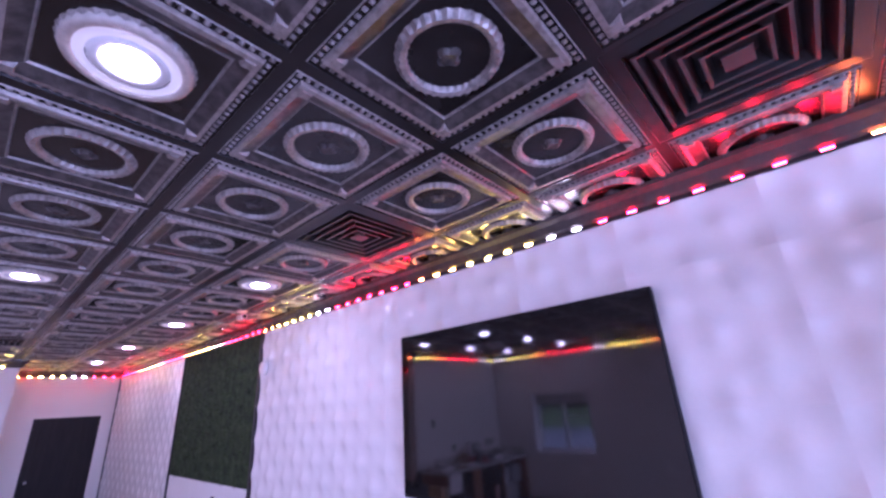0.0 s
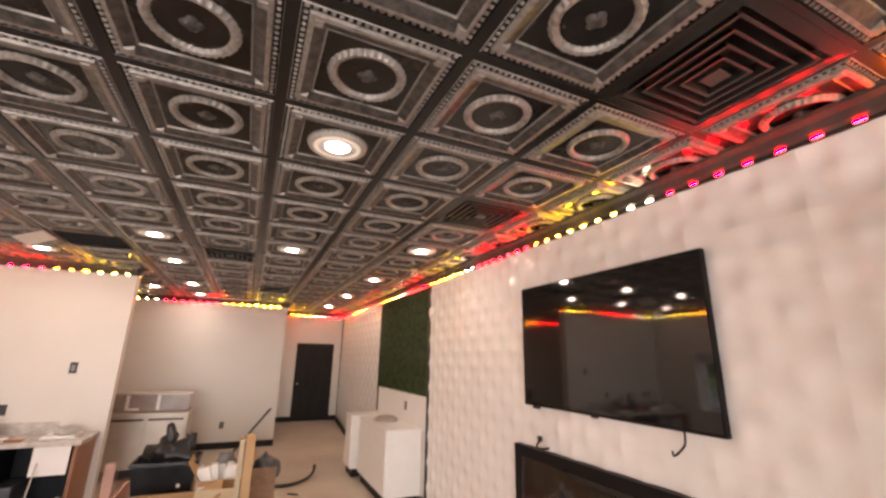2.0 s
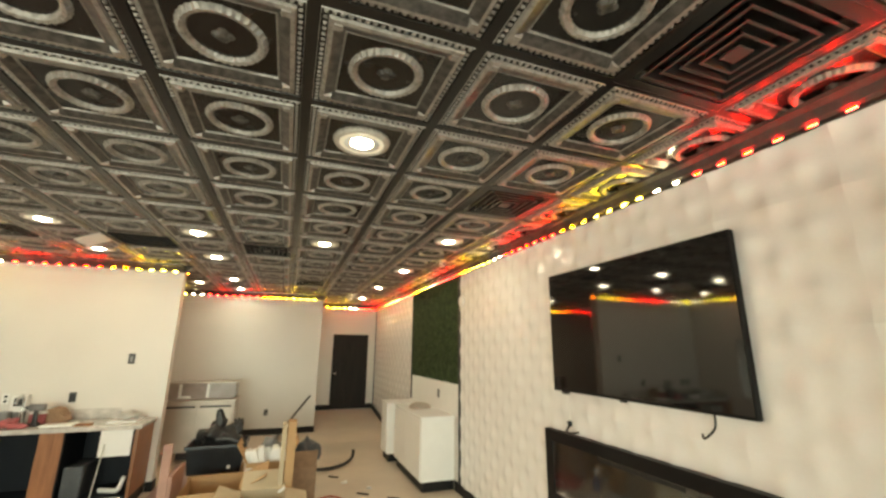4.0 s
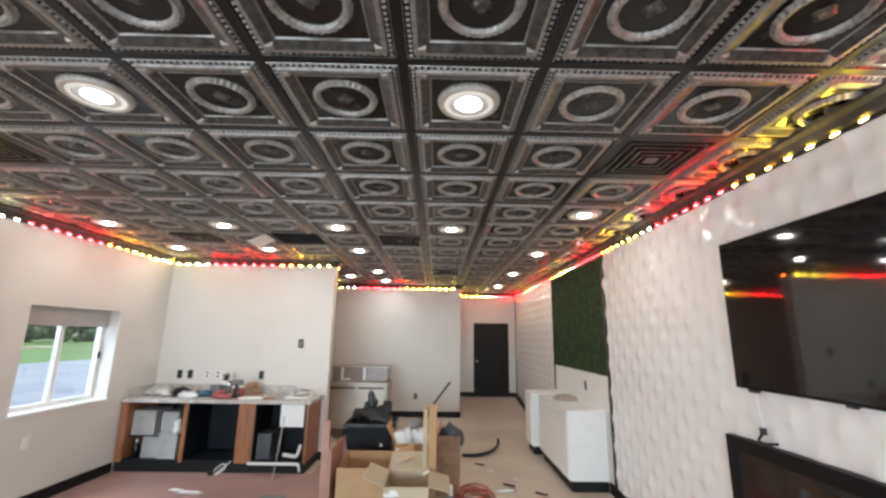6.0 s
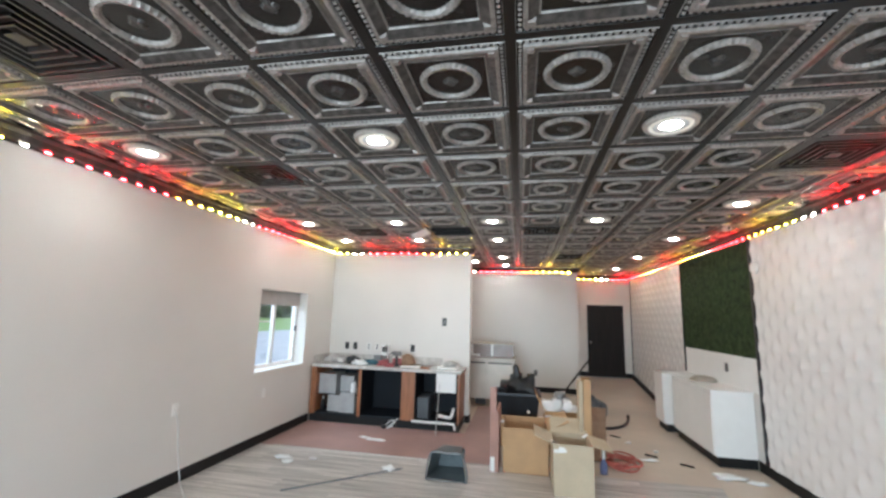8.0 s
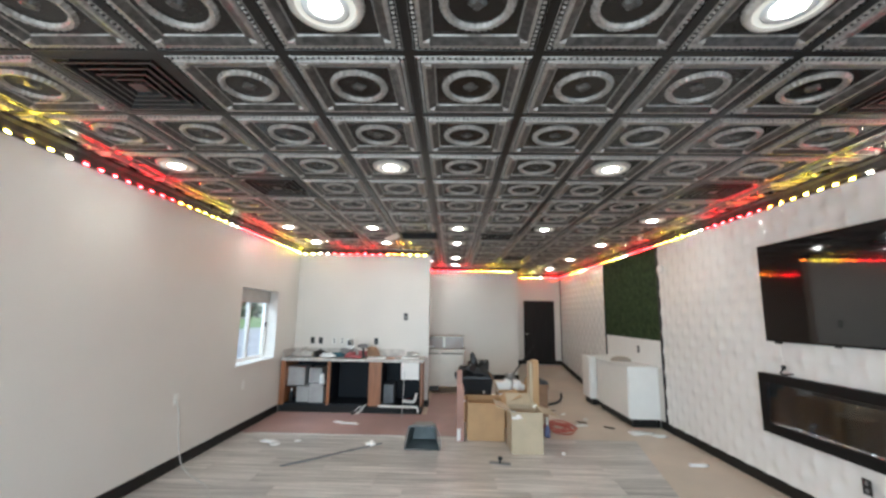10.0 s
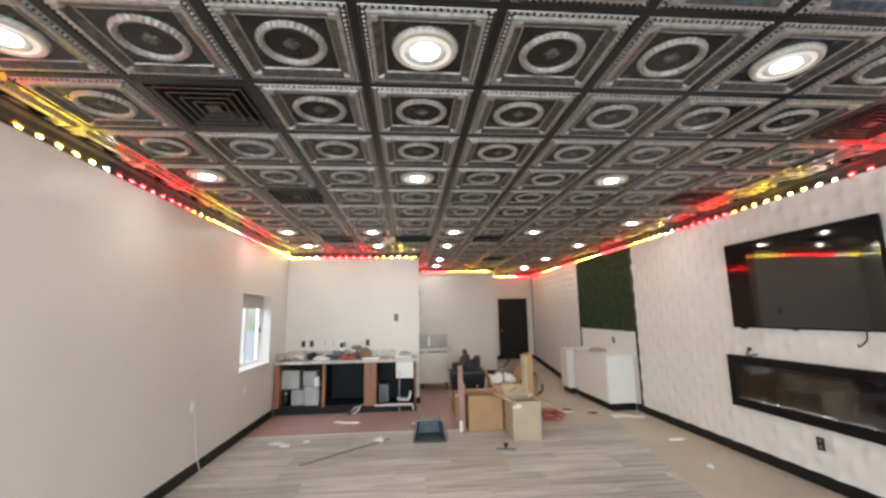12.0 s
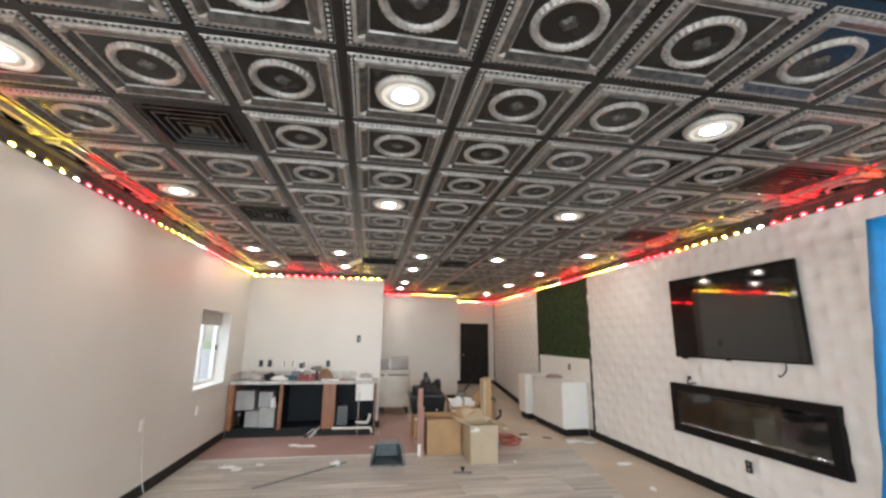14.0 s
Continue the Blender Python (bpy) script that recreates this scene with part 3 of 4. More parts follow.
def quilt(width, height, oy, oz):
    """A white wall panel with raised diamonds; stands in y and z, faces -x."""
    bm = bmesh.new()
    step = PITCH / 14
    ny, nz = max(1, round(width / step)), max(1, round(height / step))
    grid = []
    for j in range(nz + 1):
        row = []
        for i in range(ny + 1):
            y, z = width * i / ny, height * j / nz
            u, v = ((y + oy) / PITCH + (z + oz) / PITCH), ((y + oy) / PITCH - (z + oz) / PITCH)
            a, b = abs((u % 1.0) - 0.5) * 2, abs((v % 1.0) - 0.5) * 2
            t = 1 - max(a, b)
            swell = 0.0060 * (1 - (1 - t) ** 2)
            nub = 0.0210 * math.exp(-((1 - a) ** 2 + (1 - b) ** 2) / 0.30)
            row.append(bm.verts.new((-0.008 - swell - nub, y, z)))
        grid.append(row)
    for j in range(nz):
        for i in range(ny):
            bm.faces.new((grid[j][i], grid[j + 1][i], grid[j + 1][i + 1], grid[j][i + 1]))
    rim = [grid[0][i] for i in range(ny + 1)] + [grid[j][ny] for j in range(1, nz + 1)] + [grid[nz][i] for i in range(ny - 1, -1, -1)] + [grid[j][0] for j in range(nz - 1, 0, -1)]
    rim = [bm.verts.new(v.co) for v in rim]
    back = [bm.verts.new((-0.0005, v.co.y, v.co.z)) for v in rim]
    for k in range(len(rim)):
        bm.faces.new((rim[k], rim[(k + 1) % len(rim)], back[(k + 1) % len(rim)], back[k]))
    return finish("panel", bm, M_PANEL, smooth=True)


def panel_field(y0, y1, z0, z1):
    size, seen = 2 * PITCH, {}
    root = tagged(new("wall_cladding"), "glossy white wall panels with pillowed diamond relief", "wall panel", kind="structure")
    root.location = (XR, y0, z0)
    y = y0
    while y < y1 - 0.02:
        wd_ = min(size, y1 - y)
        z = z0
        while z < z1 - 0.02:
            ht = min(size, z1 - z)
            key = (round(wd_, 3), round(ht, 3))
            if key not in seen:
                seen[key] = quilt(wd_, ht, 0, 0)
            o = new("panel", seen[key])
            o.parent = root
            o.location = (0, y - y0, z - z0)
            z += size
        y += size


panel_field(-2.50, 5.20, FZ + 0.118, LZ - 0.008)
panel_field(7.50, YD - 0.035, FZ + 0.118, LZ - 0.008)  # its foot stands behind the rising baseboard

# black edge strip at the end of the panels, a little ragged
bm = bmesh.new()
cols = []
for k in range(27):
    z = FZ + 0.118 + (LZ - FZ - 0.13) * k / 26
    j = 0.012 * noise.noise(Vector((0, 3.1, z * 4.0)))
    cols.append([bm.verts.new((x, y + j, z)) for x, y in ((XR - 0.002, 5.208), (XR - 0.034, 5.208), (XR - 0.034, 5.245), (XR - 0.002, 5.245))])
for a, b in zip(cols, cols[1:]):
    for k in range(4):
        bm.faces.new((a[k], a[(k + 1) % 4], b[(k + 1) % 4], b[k]))
bm.faces.new(cols[0][::-1]), bm.faces.new(cols[-1])
solid("edge_trim", bm, M_SATIN, "rough black edge strip between wall panels and grass wall", "trim", "structure")
solid("edge_trim", box(XR - 0.03, XR - 0.002, 7.47, 7.495, 0.79, LZ - 0.008), M_SATIN, "thin black edge strip beside the grass wall", "trim", "structure")

# artificial grass
g = thing("grass_wall_panel", XR, 6.36, 1.17, "dark green artificial grass panel on the wall above a counter", "grass panel")
GY0, GY1, GZ0, GZ1 = 5.25, 7.465, 1.18, LZ - 0.01
part("backing", box(XR - 0.014, XR - 0.001, GY0, GY1, GZ0, GZ1), M_GRASS, g)
rng = random.Random(5)
gv, gf = [], []
for k in range(9000):
    y, z = rng.uniform(GY0, GY1), rng.uniform(GZ0, GZ1)
    dy, dz, n = rng.uniform(-0.016, 0.016), rng.uniform(-0.022, 0.006), len(gv)
    a = rng.uniform(0, 3.14)
    cy, cz = 0.003 * math.cos(a), 0.003 * math.sin(a)
    o = (-0.014, y - 6.36, z - 1.17)
    gv.extend([(o[0], o[1] - cy, o[2] - cz), (o[0], o[1] + cy, o[2] + cz), (o[0] - rng.uniform(0.014, 0.030), o[1] + dy, o[2] + dz)])
    gf.append((n, n + 1, n + 2))
me = bpy.data.meshes.new("blades")
me.from_pydata(gv, [], gf)
me.materials.append(M_GRASS)
o = new("blades", me)
o.parent = g
tagged(o, kind="stuff")

# ---- television and fireplace ----
tv = thing("television", XR - 0.05, 2.305, 1.79, "large black flat television on a wall mount, switched off", "television")
TY0, TY1, TZ0, TZ1, TX = 1.452, 3.062, 1.315, 2.258, 3.945
part("bracket", box(TX + 0.035, XR - 0.01, 2.05, 2.55, 1.6, 2.0, bev=0.004), M_SATIN, tv)
part("body", box(TX, TX + 0.04, TY0, TY1, TZ0, TZ1, bev=0.006), M_MATTE, tv)
part("screen", box(TX - 0.002, TX + 0.004, TY0 + 0.009, TY1 - 0.009, TZ0 + 0.018, TZ1 - 0.009), M_SCREEN, tv, "glossy black screen")
part("sensor", box(TX - 0.001, TX + 0.02, 2.28, 2.33, TZ0 - 0.012, TZ0 + 0.002, bev=0.002), M_SATIN, tv)
part("clamp", box(TX + 0.008, TX + 0.035, 2.90, 2.97, TZ0 - 0.02, TZ0 + 0.002, bev=0.003), M_SATIN, tv)
c = thing("power_cord", XR - 0.03, 3.03, 1.3, "white power cord with a black plug hanging below the television", "cable")
part("cord", tube([(3.965, 2.915, 1.31), (3.96, 2.91, 1.22), (3.965, 2.90, 1.13), (3.962, 2.90, 1.09)], 0.005), M_PVC, c, smooth=True)
part("plug", box(3.948, 3.975, 2.885, 2.915, 1.06, 1.10, bev=0.004), M_SATIN, c)
part("tail", tube([(3.962, 2.90, 1.07), (3.95, 2.93, 1.025), (3.94, 2.87, 1.018), (3.945, 2.78, 1.035)], 0.008), M_SATIN, c, smooth=True)
c = thing("loose_cable", XR - 0.03, 1.83, 1.2, "short black cable end hanging below the television", "cable")
part("cord", tube([(3.96, 1.68, 1.32), (3.95, 1.68, 1.25), (3.945, 1.74, 1.19), (3.95, 1.755, 1.21)], 0.006), M_SATIN, c, smooth=True)

fp = thing("electric_fireplace", XR - 0.03, 2.27, 0.43, "long black wall-mounted electric fireplace with a glass front", "fireplace")
FY0, FY1, FZ0, FZ1, FX = 1.30, 3.225, 0.435, 1.0, 3.945
for b in ((FX, XR - 0.004, FY0, FY1, FZ1 - 0.085, FZ1), (FX, XR - 0.004, FY0, FY1, FZ0, FZ0 + 0.095), (FX, XR - 0.004, FY0, FY0 + 0.10, FZ0 + 0.095, FZ1 - 0.085), (FX, XR - 0.004, FY1 - 0.10, FY1, FZ0 + 0.095, FZ1 - 0.085)):
    part("frame", box(*b, bev=0.003), M_MATTE, fp)
part("firebox", box(FX + 0.034, FX + 0.038, FY0 + 0.09, FY1 - 0.09, FZ0 + 0.085, FZ1 - 0.075), M_SCREEN, fp)
part("heater_slot", box(FX + 0.001, FX + 0.01, 1.9, 2.6, FZ1 - 0.115, FZ1 - 0.088, bev=0.002), M_SATIN, fp)
bm = bmesh.new()
rng = random.Random(11)
for k in range(150):
    y, r = rng.uniform(FY0 + 0.12, FY1 - 0.12), rng.uniform(0.007, 0.017)
    m = Matrix.Translation((FX + 0.025 + rng.uniform(-0.006, 0.004), y, FZ0 + 0.10 + r * 0.4 + abs(noise.noise(Vector((y * 3, 0, 0)))) * 0.03)) @ Euler((rng.random() * 3, rng.random() * 3, 0)).to_matrix().to_4x4() @ Matrix.Diagonal((r, r * 1.5, r, 1))
    bmesh.ops.create_icosphere(bm, subdivisions=1, radius=1, matrix=m)
part("ember_crystals", bm, M_CHROME, fp, "clear glass ember crystals", kind="stuff")
gp = part("glass", box(FX + 0.004, FX + 0.007, FY0 + 0.095, FY1 - 0.095, FZ0 + 0.09, FZ1 - 0.08), M_GLASS, fp)
gp.visible_shadow = False


def outlet(x, y, z, nx, ny, material, slots, label):
    """A cover plate with two sockets on a wall whose normal is (nx, ny)."""
    o = thing("wall_outlet", x, y, z, label, "outlet", "wall outlets")
    tx, ty = abs(ny) * 0.036, abs(nx) * 0.036
    ox, oy = nx * 0.007, ny * 0.007
    part("plate", box(min(x - tx, x - tx + ox), max(x + tx, x + tx + ox), min(y - ty, y - ty + oy), max(y + ty, y + ty + oy), z - 0.058, z + 0.058, bev=0.002), material, o)
    for dz in (-0.026, 0.026):
        bm = lathe(0, 0, 0, [(0.0, 0.004), (0.015, 0.003), (0.017, 0.0)], 14)
        q = Vector((nx, ny, 0)).to_track_quat("Z", "Y").to_matrix().to_4x4()
        bmesh.ops.transform(bm, matrix=Matrix.Translation((x + nx * 0.007, y + ny * 0.007, z + dz)) @ q, verts=bm.verts)
        part("socket", bm, slots, o)


for x, mt in ((-1.73, M_SATIN), (-1.58, M_SATIN), (-1.33, M_PVC), (-1.18, M_PVC), (-0.55, M_SATIN)):
    outlet(x, YF, 1.02, 0, -1, mt, M_SATIN, "dark wall outlet above the bar counter" if mt is M_SATIN else "white wall outlet with dark sockets above the bar counter")
outlet(1.57, YM, 0.385, 0, -1, M_SATIN, M_GREY, "dark wall outlet near the floor")
outlet(XR - 0.036, 2.25, 0.285, -1, 0, M_SATIN, M_GREY, "dark wall outlet below the fireplace")
outlet(XL, 4.73, 0.515, 1, 0, M_PVC, M_PVC, "white wall outlet below the window")
outlet(XL, 3.30, 0.60, 1, 0, M_PVC, M_PVC, "white wall outlet with a grey cable")
outlet(XR - 0.0125, 6.05, 1.0, -1, 0, M_SATIN, M_GREY, "dark wall outlet above the white counter")
s = thing("light_switch", -0.015, YF, 1.476, "dark rocker light switch on the bar wall", "switch")
part("plate", box(-0.052, 0.022, YF - 0.007, YF - 0.0005, 1.412, 1.54, bev=0.002), M_SATIN, s)
part("rocker", box(-0.032, 0.002, YF - 0.012, YF - 0.006, 1.44, 1.51, bev=0.002), M_GREY, s)
c = thing("grey_cable", XL + 0.01, 3.3, FZ, "thin grey cable hanging from a wall outlet to the floor", "cable")
part("cord", tube([(XL + 0.010, 3.30, 0.585), (XL + 0.03, 3.33, 0.45), (XL + 0.035, 3.36, 0.22), (XL + 0.06, 3.38, 0.02), (XL + 0.12, 3.34, FZ + 0.05), (XL + 0.30, 3.20, FZ + 0.008), (XL + 0.57, 2.99, FZ + 0.007), (XL + 0.74, 2.78, FZ + 0.007), (XL + 0.78, 2.60, FZ + 0.007)], 0.006), M_OLDWHITE, c, smooth=True)
c = thing("black_cable", XL + 0.1, 2.15, FZ, "short black cable end on the floor by the wall", "cable")
part("cord", tube([(XL + 0.03, 2.1, FZ + 0.12), (XL + 0.06, 2.12, 0.07), (XL + 0.11, 2.16, 0.04), (XL + 0.15, 2.2, FZ + 0.01)], 0.009), M_SATIN, c, smooth=True)
sd = thing("wall_detector", XR - 0.03, 5.08, 2.26, "round off-white detector on the wall panels", "detector")
bm = lathe(0, 0, 0, [(0.0, 0.040), (0.045, 0.038), (0.070, 0.026), (0.075, 0.0)], 24)
bmesh.ops.transform(bm, matrix=Matrix.Translation((XR - 0.03, 5.10, 2.25)) @ Matrix.Rotation(-math.pi / 2, 4, "Y"), verts=bm.verts)
part("housing", bm, M_PVC, sd, smooth=True)
fl = thing("grille_flap", 0.0, 5.08, H, "white plastic cover hanging open beside the ceiling grille", "cover")
bm = box(-0.22, -0.004, 4.92, 5.24, H - 0.012, H - 0.006, bev=0.002)
bmesh.ops.rotate(bm, verts=bm.verts, cent=(-0.004, 5.08, H - 0.008), matrix=Matrix.Rotation(radians(-24), 3, "Y"))
part("cover", bm, M_PVC, fl)
cam_ = thing("security_camera", 3.62, 4.88, H, "small white ceiling camera with a dark lens", "camera")
part("mount", lathe(3.62, 4.88, H, [(0.0, -0.012), (0.04, -0.012), (0.045, 0.0)], 20), M_PVC, cam_)
bm = rod((3.62, 4.93, H - 0.055), (3.61, 4.80, H - 0.065), 0.028, n=16)
part("housing", bm, M_PVC, cam_, smooth=False)
part("lens", rod((3.61, 4.802, H - 0.065), (3.609, 4.792, H - 0.066), 0.02, n=14), M_SATIN, cam_)

# blue-wrapped slab, placed and sheared to fit the camera's view
bf = thing("wrapped_door", 3.27, -0.1, FZ, "leaning slab wrapped in bright blue film, set to fit the view", "door")
bm = box(3.262, 3.298, -0.52, 0.365, FZ, 2.26, bev=0.003)
for v in bm.verts:
    v.co.y += 0.125 * (2.26 - v.co.z)
part("leaf", bm, M_PVC, bf)
bm = bmesh.new()
rows = []
for j in range(25):
    z = FZ + 0.002 + (2.27 - FZ) * j / 24
    rows.append([bm.verts.new((3.258 - 0.010 * abs(noise.noise(Vector((0.0, q * 0.17, z * 1.7)))), -0.53 + (0.92 + 0.02 * noise.noise(Vector((7, 0, z * 3)))) * q / 16, z)) for q in range(17)])
for a, b in zip(rows, rows[1:]):
    for q in range(16):
        bm.faces.new((a[q], a[q + 1], b[q + 1], b[q]))
geo = bmesh.ops.extrude_face_region(bm, geom=list(bm.faces))
bmesh.ops.translate(bm, verts=[v for v in geo["geom"] if isinstance(v, bmesh.types.BMVert)], vec=(0.003, 0, 0))
for v in bm.verts:
    v.co.y += 0.125 * (2.26 - v.co.z)
part("film", bm, M_BLUE, bf, smooth=True)

# ---- white counter by the grass wall ----
PLACE = STAND
def counter_unit(y0, y1, x0, top, label):
    c = thing("base_cabinet", (x0 + XR) / 2, (y0 + y1) / 2, 0.0, label, "cabinet", "white base cabinets")
    part("body", box(x0, XR - 0.004, y0, y1, 0.10, top - 0.03, bev=0.003), M_WHITE, c)
    part("toe_kick", box(x0 + 0.03, XR - 0.01, y0 + 0.015, y1 - 0.015, 0.0, 0.10), M_BLACK, c)
    part("worktop", box(x0 - 0.02, XR - 0.003, y0 - 0.012, y1 + 0.012, top - 0.03, top, bev=0.004), M_WHITE, c)
    half = (y0 + y1) / 2
    for a, b in ((y0 + 0.01, half - 0.002), (half + 0.002, y1 - 0.01)):
        part("door", box(x0 - 0.017, x0 - 0.001, a, b, 0.115, top - 0.045, bev=0.002), M_WHITE, c)


counter_unit(5.44, 6.79, 3.56, 0.775, "white base cabinet with a small round bowl on top")
counter_unit(6.98, 7.40, 3.48, 0.775, "white base cabinet below the wall panels")
solid("backsplash", box(XR - 0.012, XR - 0.001, 5.25, 7.465, 0.775, 1.178), M_WHITE, "white board between counter and grass wall", "backsplash", "structure")
b = thing("metal_bowl", 3.80, 6.30, 0.775, "small grey metal bowl upside down on the white counter", "bowl")
part("bowl", lathe(3.80, 6.30, 0.776, [(0.17, 0.0), (0.172, 0.006), (0.155, 0.03), (0.11, 0.055), (0.05, 0.065), (0.0, 0.067)], 28), M_STEEL, b, smooth=True)

# ---- bar ----
bar = thing("bar_counter", -0.86, 6.26, 0.0, "open-fronted red-brown wooden bar counter with stone top", "bar counter")
BX_0, BX_1, BF, BT = XL + 0.016, 0.35, 5.96, 0.765
part("side_panel", box(BX_0, BX_0 + 0.085, BF, YF - 0.004, 0.10, BT - 0.04, bev=0.002), M_BARWOOD, bar)
part("side_panel", box(BX_1 - 0.03, BX_1, BF, YF - 0.004, 0.10, BT - 0.04, bev=0.002), M_BARWOOD, bar)
part("divider", box(-1.25, -1.20, BF + 0.004, YF - 0.03, 0.10, BT - 0.04, bev=0.002), M_BARWOOD, bar)
part("post", box(-0.545, -0.335, BF, YF - 0.03, 0.10, BT - 0.04, bev=0.002), M_BARWOOD, bar)
# bay insides are near-black in colour; thin dark faces cover the wood
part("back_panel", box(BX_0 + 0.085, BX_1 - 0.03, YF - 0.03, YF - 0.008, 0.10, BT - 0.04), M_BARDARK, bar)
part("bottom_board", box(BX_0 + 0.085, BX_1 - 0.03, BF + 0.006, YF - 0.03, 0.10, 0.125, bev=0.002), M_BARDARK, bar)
part("inner_dark_face", box(-1.20, -1.19, BF + 0.02, YF - 0.03, 0.125, BT - 0.04), M_BARDARK, bar)
part("inner_dark_face", box(-0.335, -0.325, BF + 0.02, YF - 0.03, 0.125, BT - 0.04), M_BARDARK, bar)
part("toe_kick", box(BX_0, BX_1 - 0.005, BF + 0.02, YF - 0.004, 0.0, 0.098), M_BLACK, bar)
part("worktop", box(BX_0 - 0.001, BX_1 + 0.03, BF - 0.03, YF - 0.003, BT - 0.04, BT, bev=0.005), M_STONE, bar, "speckled grey stone top")
part("splashback", box(BX_0, -0.02, YF - 0.022, YF - 0.002, BT, BT + 0.105, bev=0.002), M_STONE, bar)
part("splashback", box(BX_0, BX_0 + 0.02, BF + 0.05, YF - 0.022, BT, BT + 0.105, bev=0.002), M_STONE, bar)


def carton(name, x0, x1, y0, y1, z0, z1, material, label, category="box", turn=0.0, flaps=(), group="", tape=True):
    """A cardboard box with thin walls; flaps: (side, tilt outward in degrees) for an open one."""
    cx, cy = (x0 + x1) / 2, (y0 + y1) / 2
    c = thing(name, cx, cy, z0, label, category, group)
    t = 0.006
    spin = Matrix.Rotation(radians(turn), 3, "Z")

    def put(nm, bm, lab=""):
        bmesh.ops.rotate(bm, verts=bm.verts, cent=(cx, cy, z0), matrix=spin)
        part(nm, bm, M_PVC if nm == "packing_tape" else material, c, lab)

    for b in ((x0, x0 + t, y0, y1), (x1 - t, x1, y0, y1), (x0 + t, x1 - t, y0, y0 + t), (x0 + t, x1 - t, y1 - t, y1)):
        put("side", box(*b, z0 + t, z1, bev=0.0015))
    put("bottom", box(x0, x1, y0, y1, z0, z0 + t))
    if not flaps:
        put("lid", box(x0, x1, y0, y1, z1, z1 + t, bev=0.002))
    if tape:
        put("packing_tape", box(x0 + 0.004, x0 + 0.085, y0 - 0.0015, y0 + 0.001, z1 - 0.075, z1 - 0.045))
    for side, tilt in flaps:
        if side in ("front", "back"):
            n = min(0.24, (y1 - y0) / 2)
            bm = box(x0 + 0.004, x1 - 0.004, y0 - n if side == "front" else y1, y0 if side == "front" else y1 + n, z1 - 0.003, z1 + 0.003, bev=0.001)
            cent, ang = ((cx, y0 if side == "front" else y1, z1), radians(tilt if side == "front" else -tilt))
            bmesh.ops.rotate(bm, verts=bm.verts, cent=cent, matrix=Matrix.Rotation(ang, 3, "X"))
        else:
            n = min(0.24, (x1 - x0) / 2)
            bm = box(x0 - n if side == "left" else x1, x0 if side == "left" else x1 + n, y0 + 0.004, y1 - 0.004, z1 - 0.003, z1 + 0.003, bev=0.001)
            cent, ang = ((x0 if side == "left" else x1, cy, z1), radians(-tilt if side == "left" else tilt))
            bmesh.ops.rotate(bm, verts=bm.verts, cent=cent, matrix=Matrix.Rotation(ang, 3, "Y"))
        put("flap", bm)
    return c


# what stands in the open bar bays
for x0, x1, y0, z0, z1 in ((-1.95, -1.66, 6.06, 0.36, 0.62), (-1.60, -1.38, 6.10, 0.40, 0.60), (-1.78, -1.57, 6.05, 0.126, 0.355), (-1.55, -1.31, 6.00, 0.126, 0.39)):
    carton("storage_box", x0, x1, y0, y0 + 0.34, z0, z1, M_STOCK, "plain pale grey box stacked inside the bar", "box", group="boxes in the bar", tape=False)
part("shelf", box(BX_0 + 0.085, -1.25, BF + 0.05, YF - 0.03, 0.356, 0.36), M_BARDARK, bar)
s = thing("spray_can", -1.90, 6.12, 0.126, "small black and white bottle inside the bar", "bottle")
part("can", lathe(-1.89, 6.12, 0.126, [(0.035, 0.0), (0.036, 0.11), (0.02, 0.13), (0.014, 0.15)], 18), M_SATIN, s, smooth=True)
part("cap", lathe(-1.89, 6.12, 0.276, [(0.015, 0.0), (0.016, 0.03), (0.0, 0.032)], 14), M_PVC, s)
c = thing("cloth_roll", -1.34, 6.02, 0.39, "crumpled white cloth on a box in the bar", "cloth")
part("cloth", crumple(-1.36, 6.06, 0.391, 0.07, 0.07, 0.10, 3.0), M_WHITE, c, smooth=True)
s = thing("mini_fridge", -0.14, 6.25, 0.126, "dark grey appliance box inside the bar", "appliance")
part("body", box(-0.30, -0.12, 6.02, 6.40, 0.126, 0.40, bev=0.012), M_SMOKE, s)
part("panel", box(-0.29, -0.13, 6.014, 6.022, 0.14, 0.36, bev=0.003), M_SMOKE, s)
s = thing("notice_sheet", 0.17, 5.95, 0.5, "blank pale sheet hanging from the bar worktop", "sheet")
part("sheet", box(0.0, 0.30, 5.952, 5.956, 0.485, 0.725, bev=0.001), M_WHITE, s)
s = thing("waste_pipe", 0.1, 6.0, 0.126, "white plastic pipes lying in and before the bar", "pipe")
part("pipe", tube([(0.02, 6.12, 0.16), (0.14, 6.08, 0.155), (0.22, 6.05, 0.17), (0.26, 6.05, 0.28)], 0.022, n=12), M_PVC, s, smooth=True)
part("pipe", tube([(-0.36, 5.945, 0.105), (0.0, 5.94, 0.105), (0.24, 5.94, 0.105), (0.285, 5.935, 0.09), (0.30, 5.93, 0.03)], 0.016, n=12), M_PVC, s, smooth=True)
s = thing("standing_pipe", 0.08, 5.72, 0.0, "thin grey pipe leaning on the bar worktop", "pipe")
part("pipe", rod((0.06, 5.70, 0.005), (0.06, 5.925, 0.60), 0.006, n=12), M_OLDWHITE, s, smooth=True)
s = thing("cord_bundle", -0.66, 5.92, 0.0, "tangled white cord with a black plug at the bar foot", "cable")
part("cord", tube([(-0.76, 5.90, 0.02), (-0.70, 5.93, 0.08), (-0.64, 5.92, 0.10), (-0.61, 5.90, 0.07), (-0.66, 5.87, 0.03), (-0.71, 5.88, 0.01), (-0.56, 5.92, 0.13)], 0.0065), M_PVC, s, smooth=True)
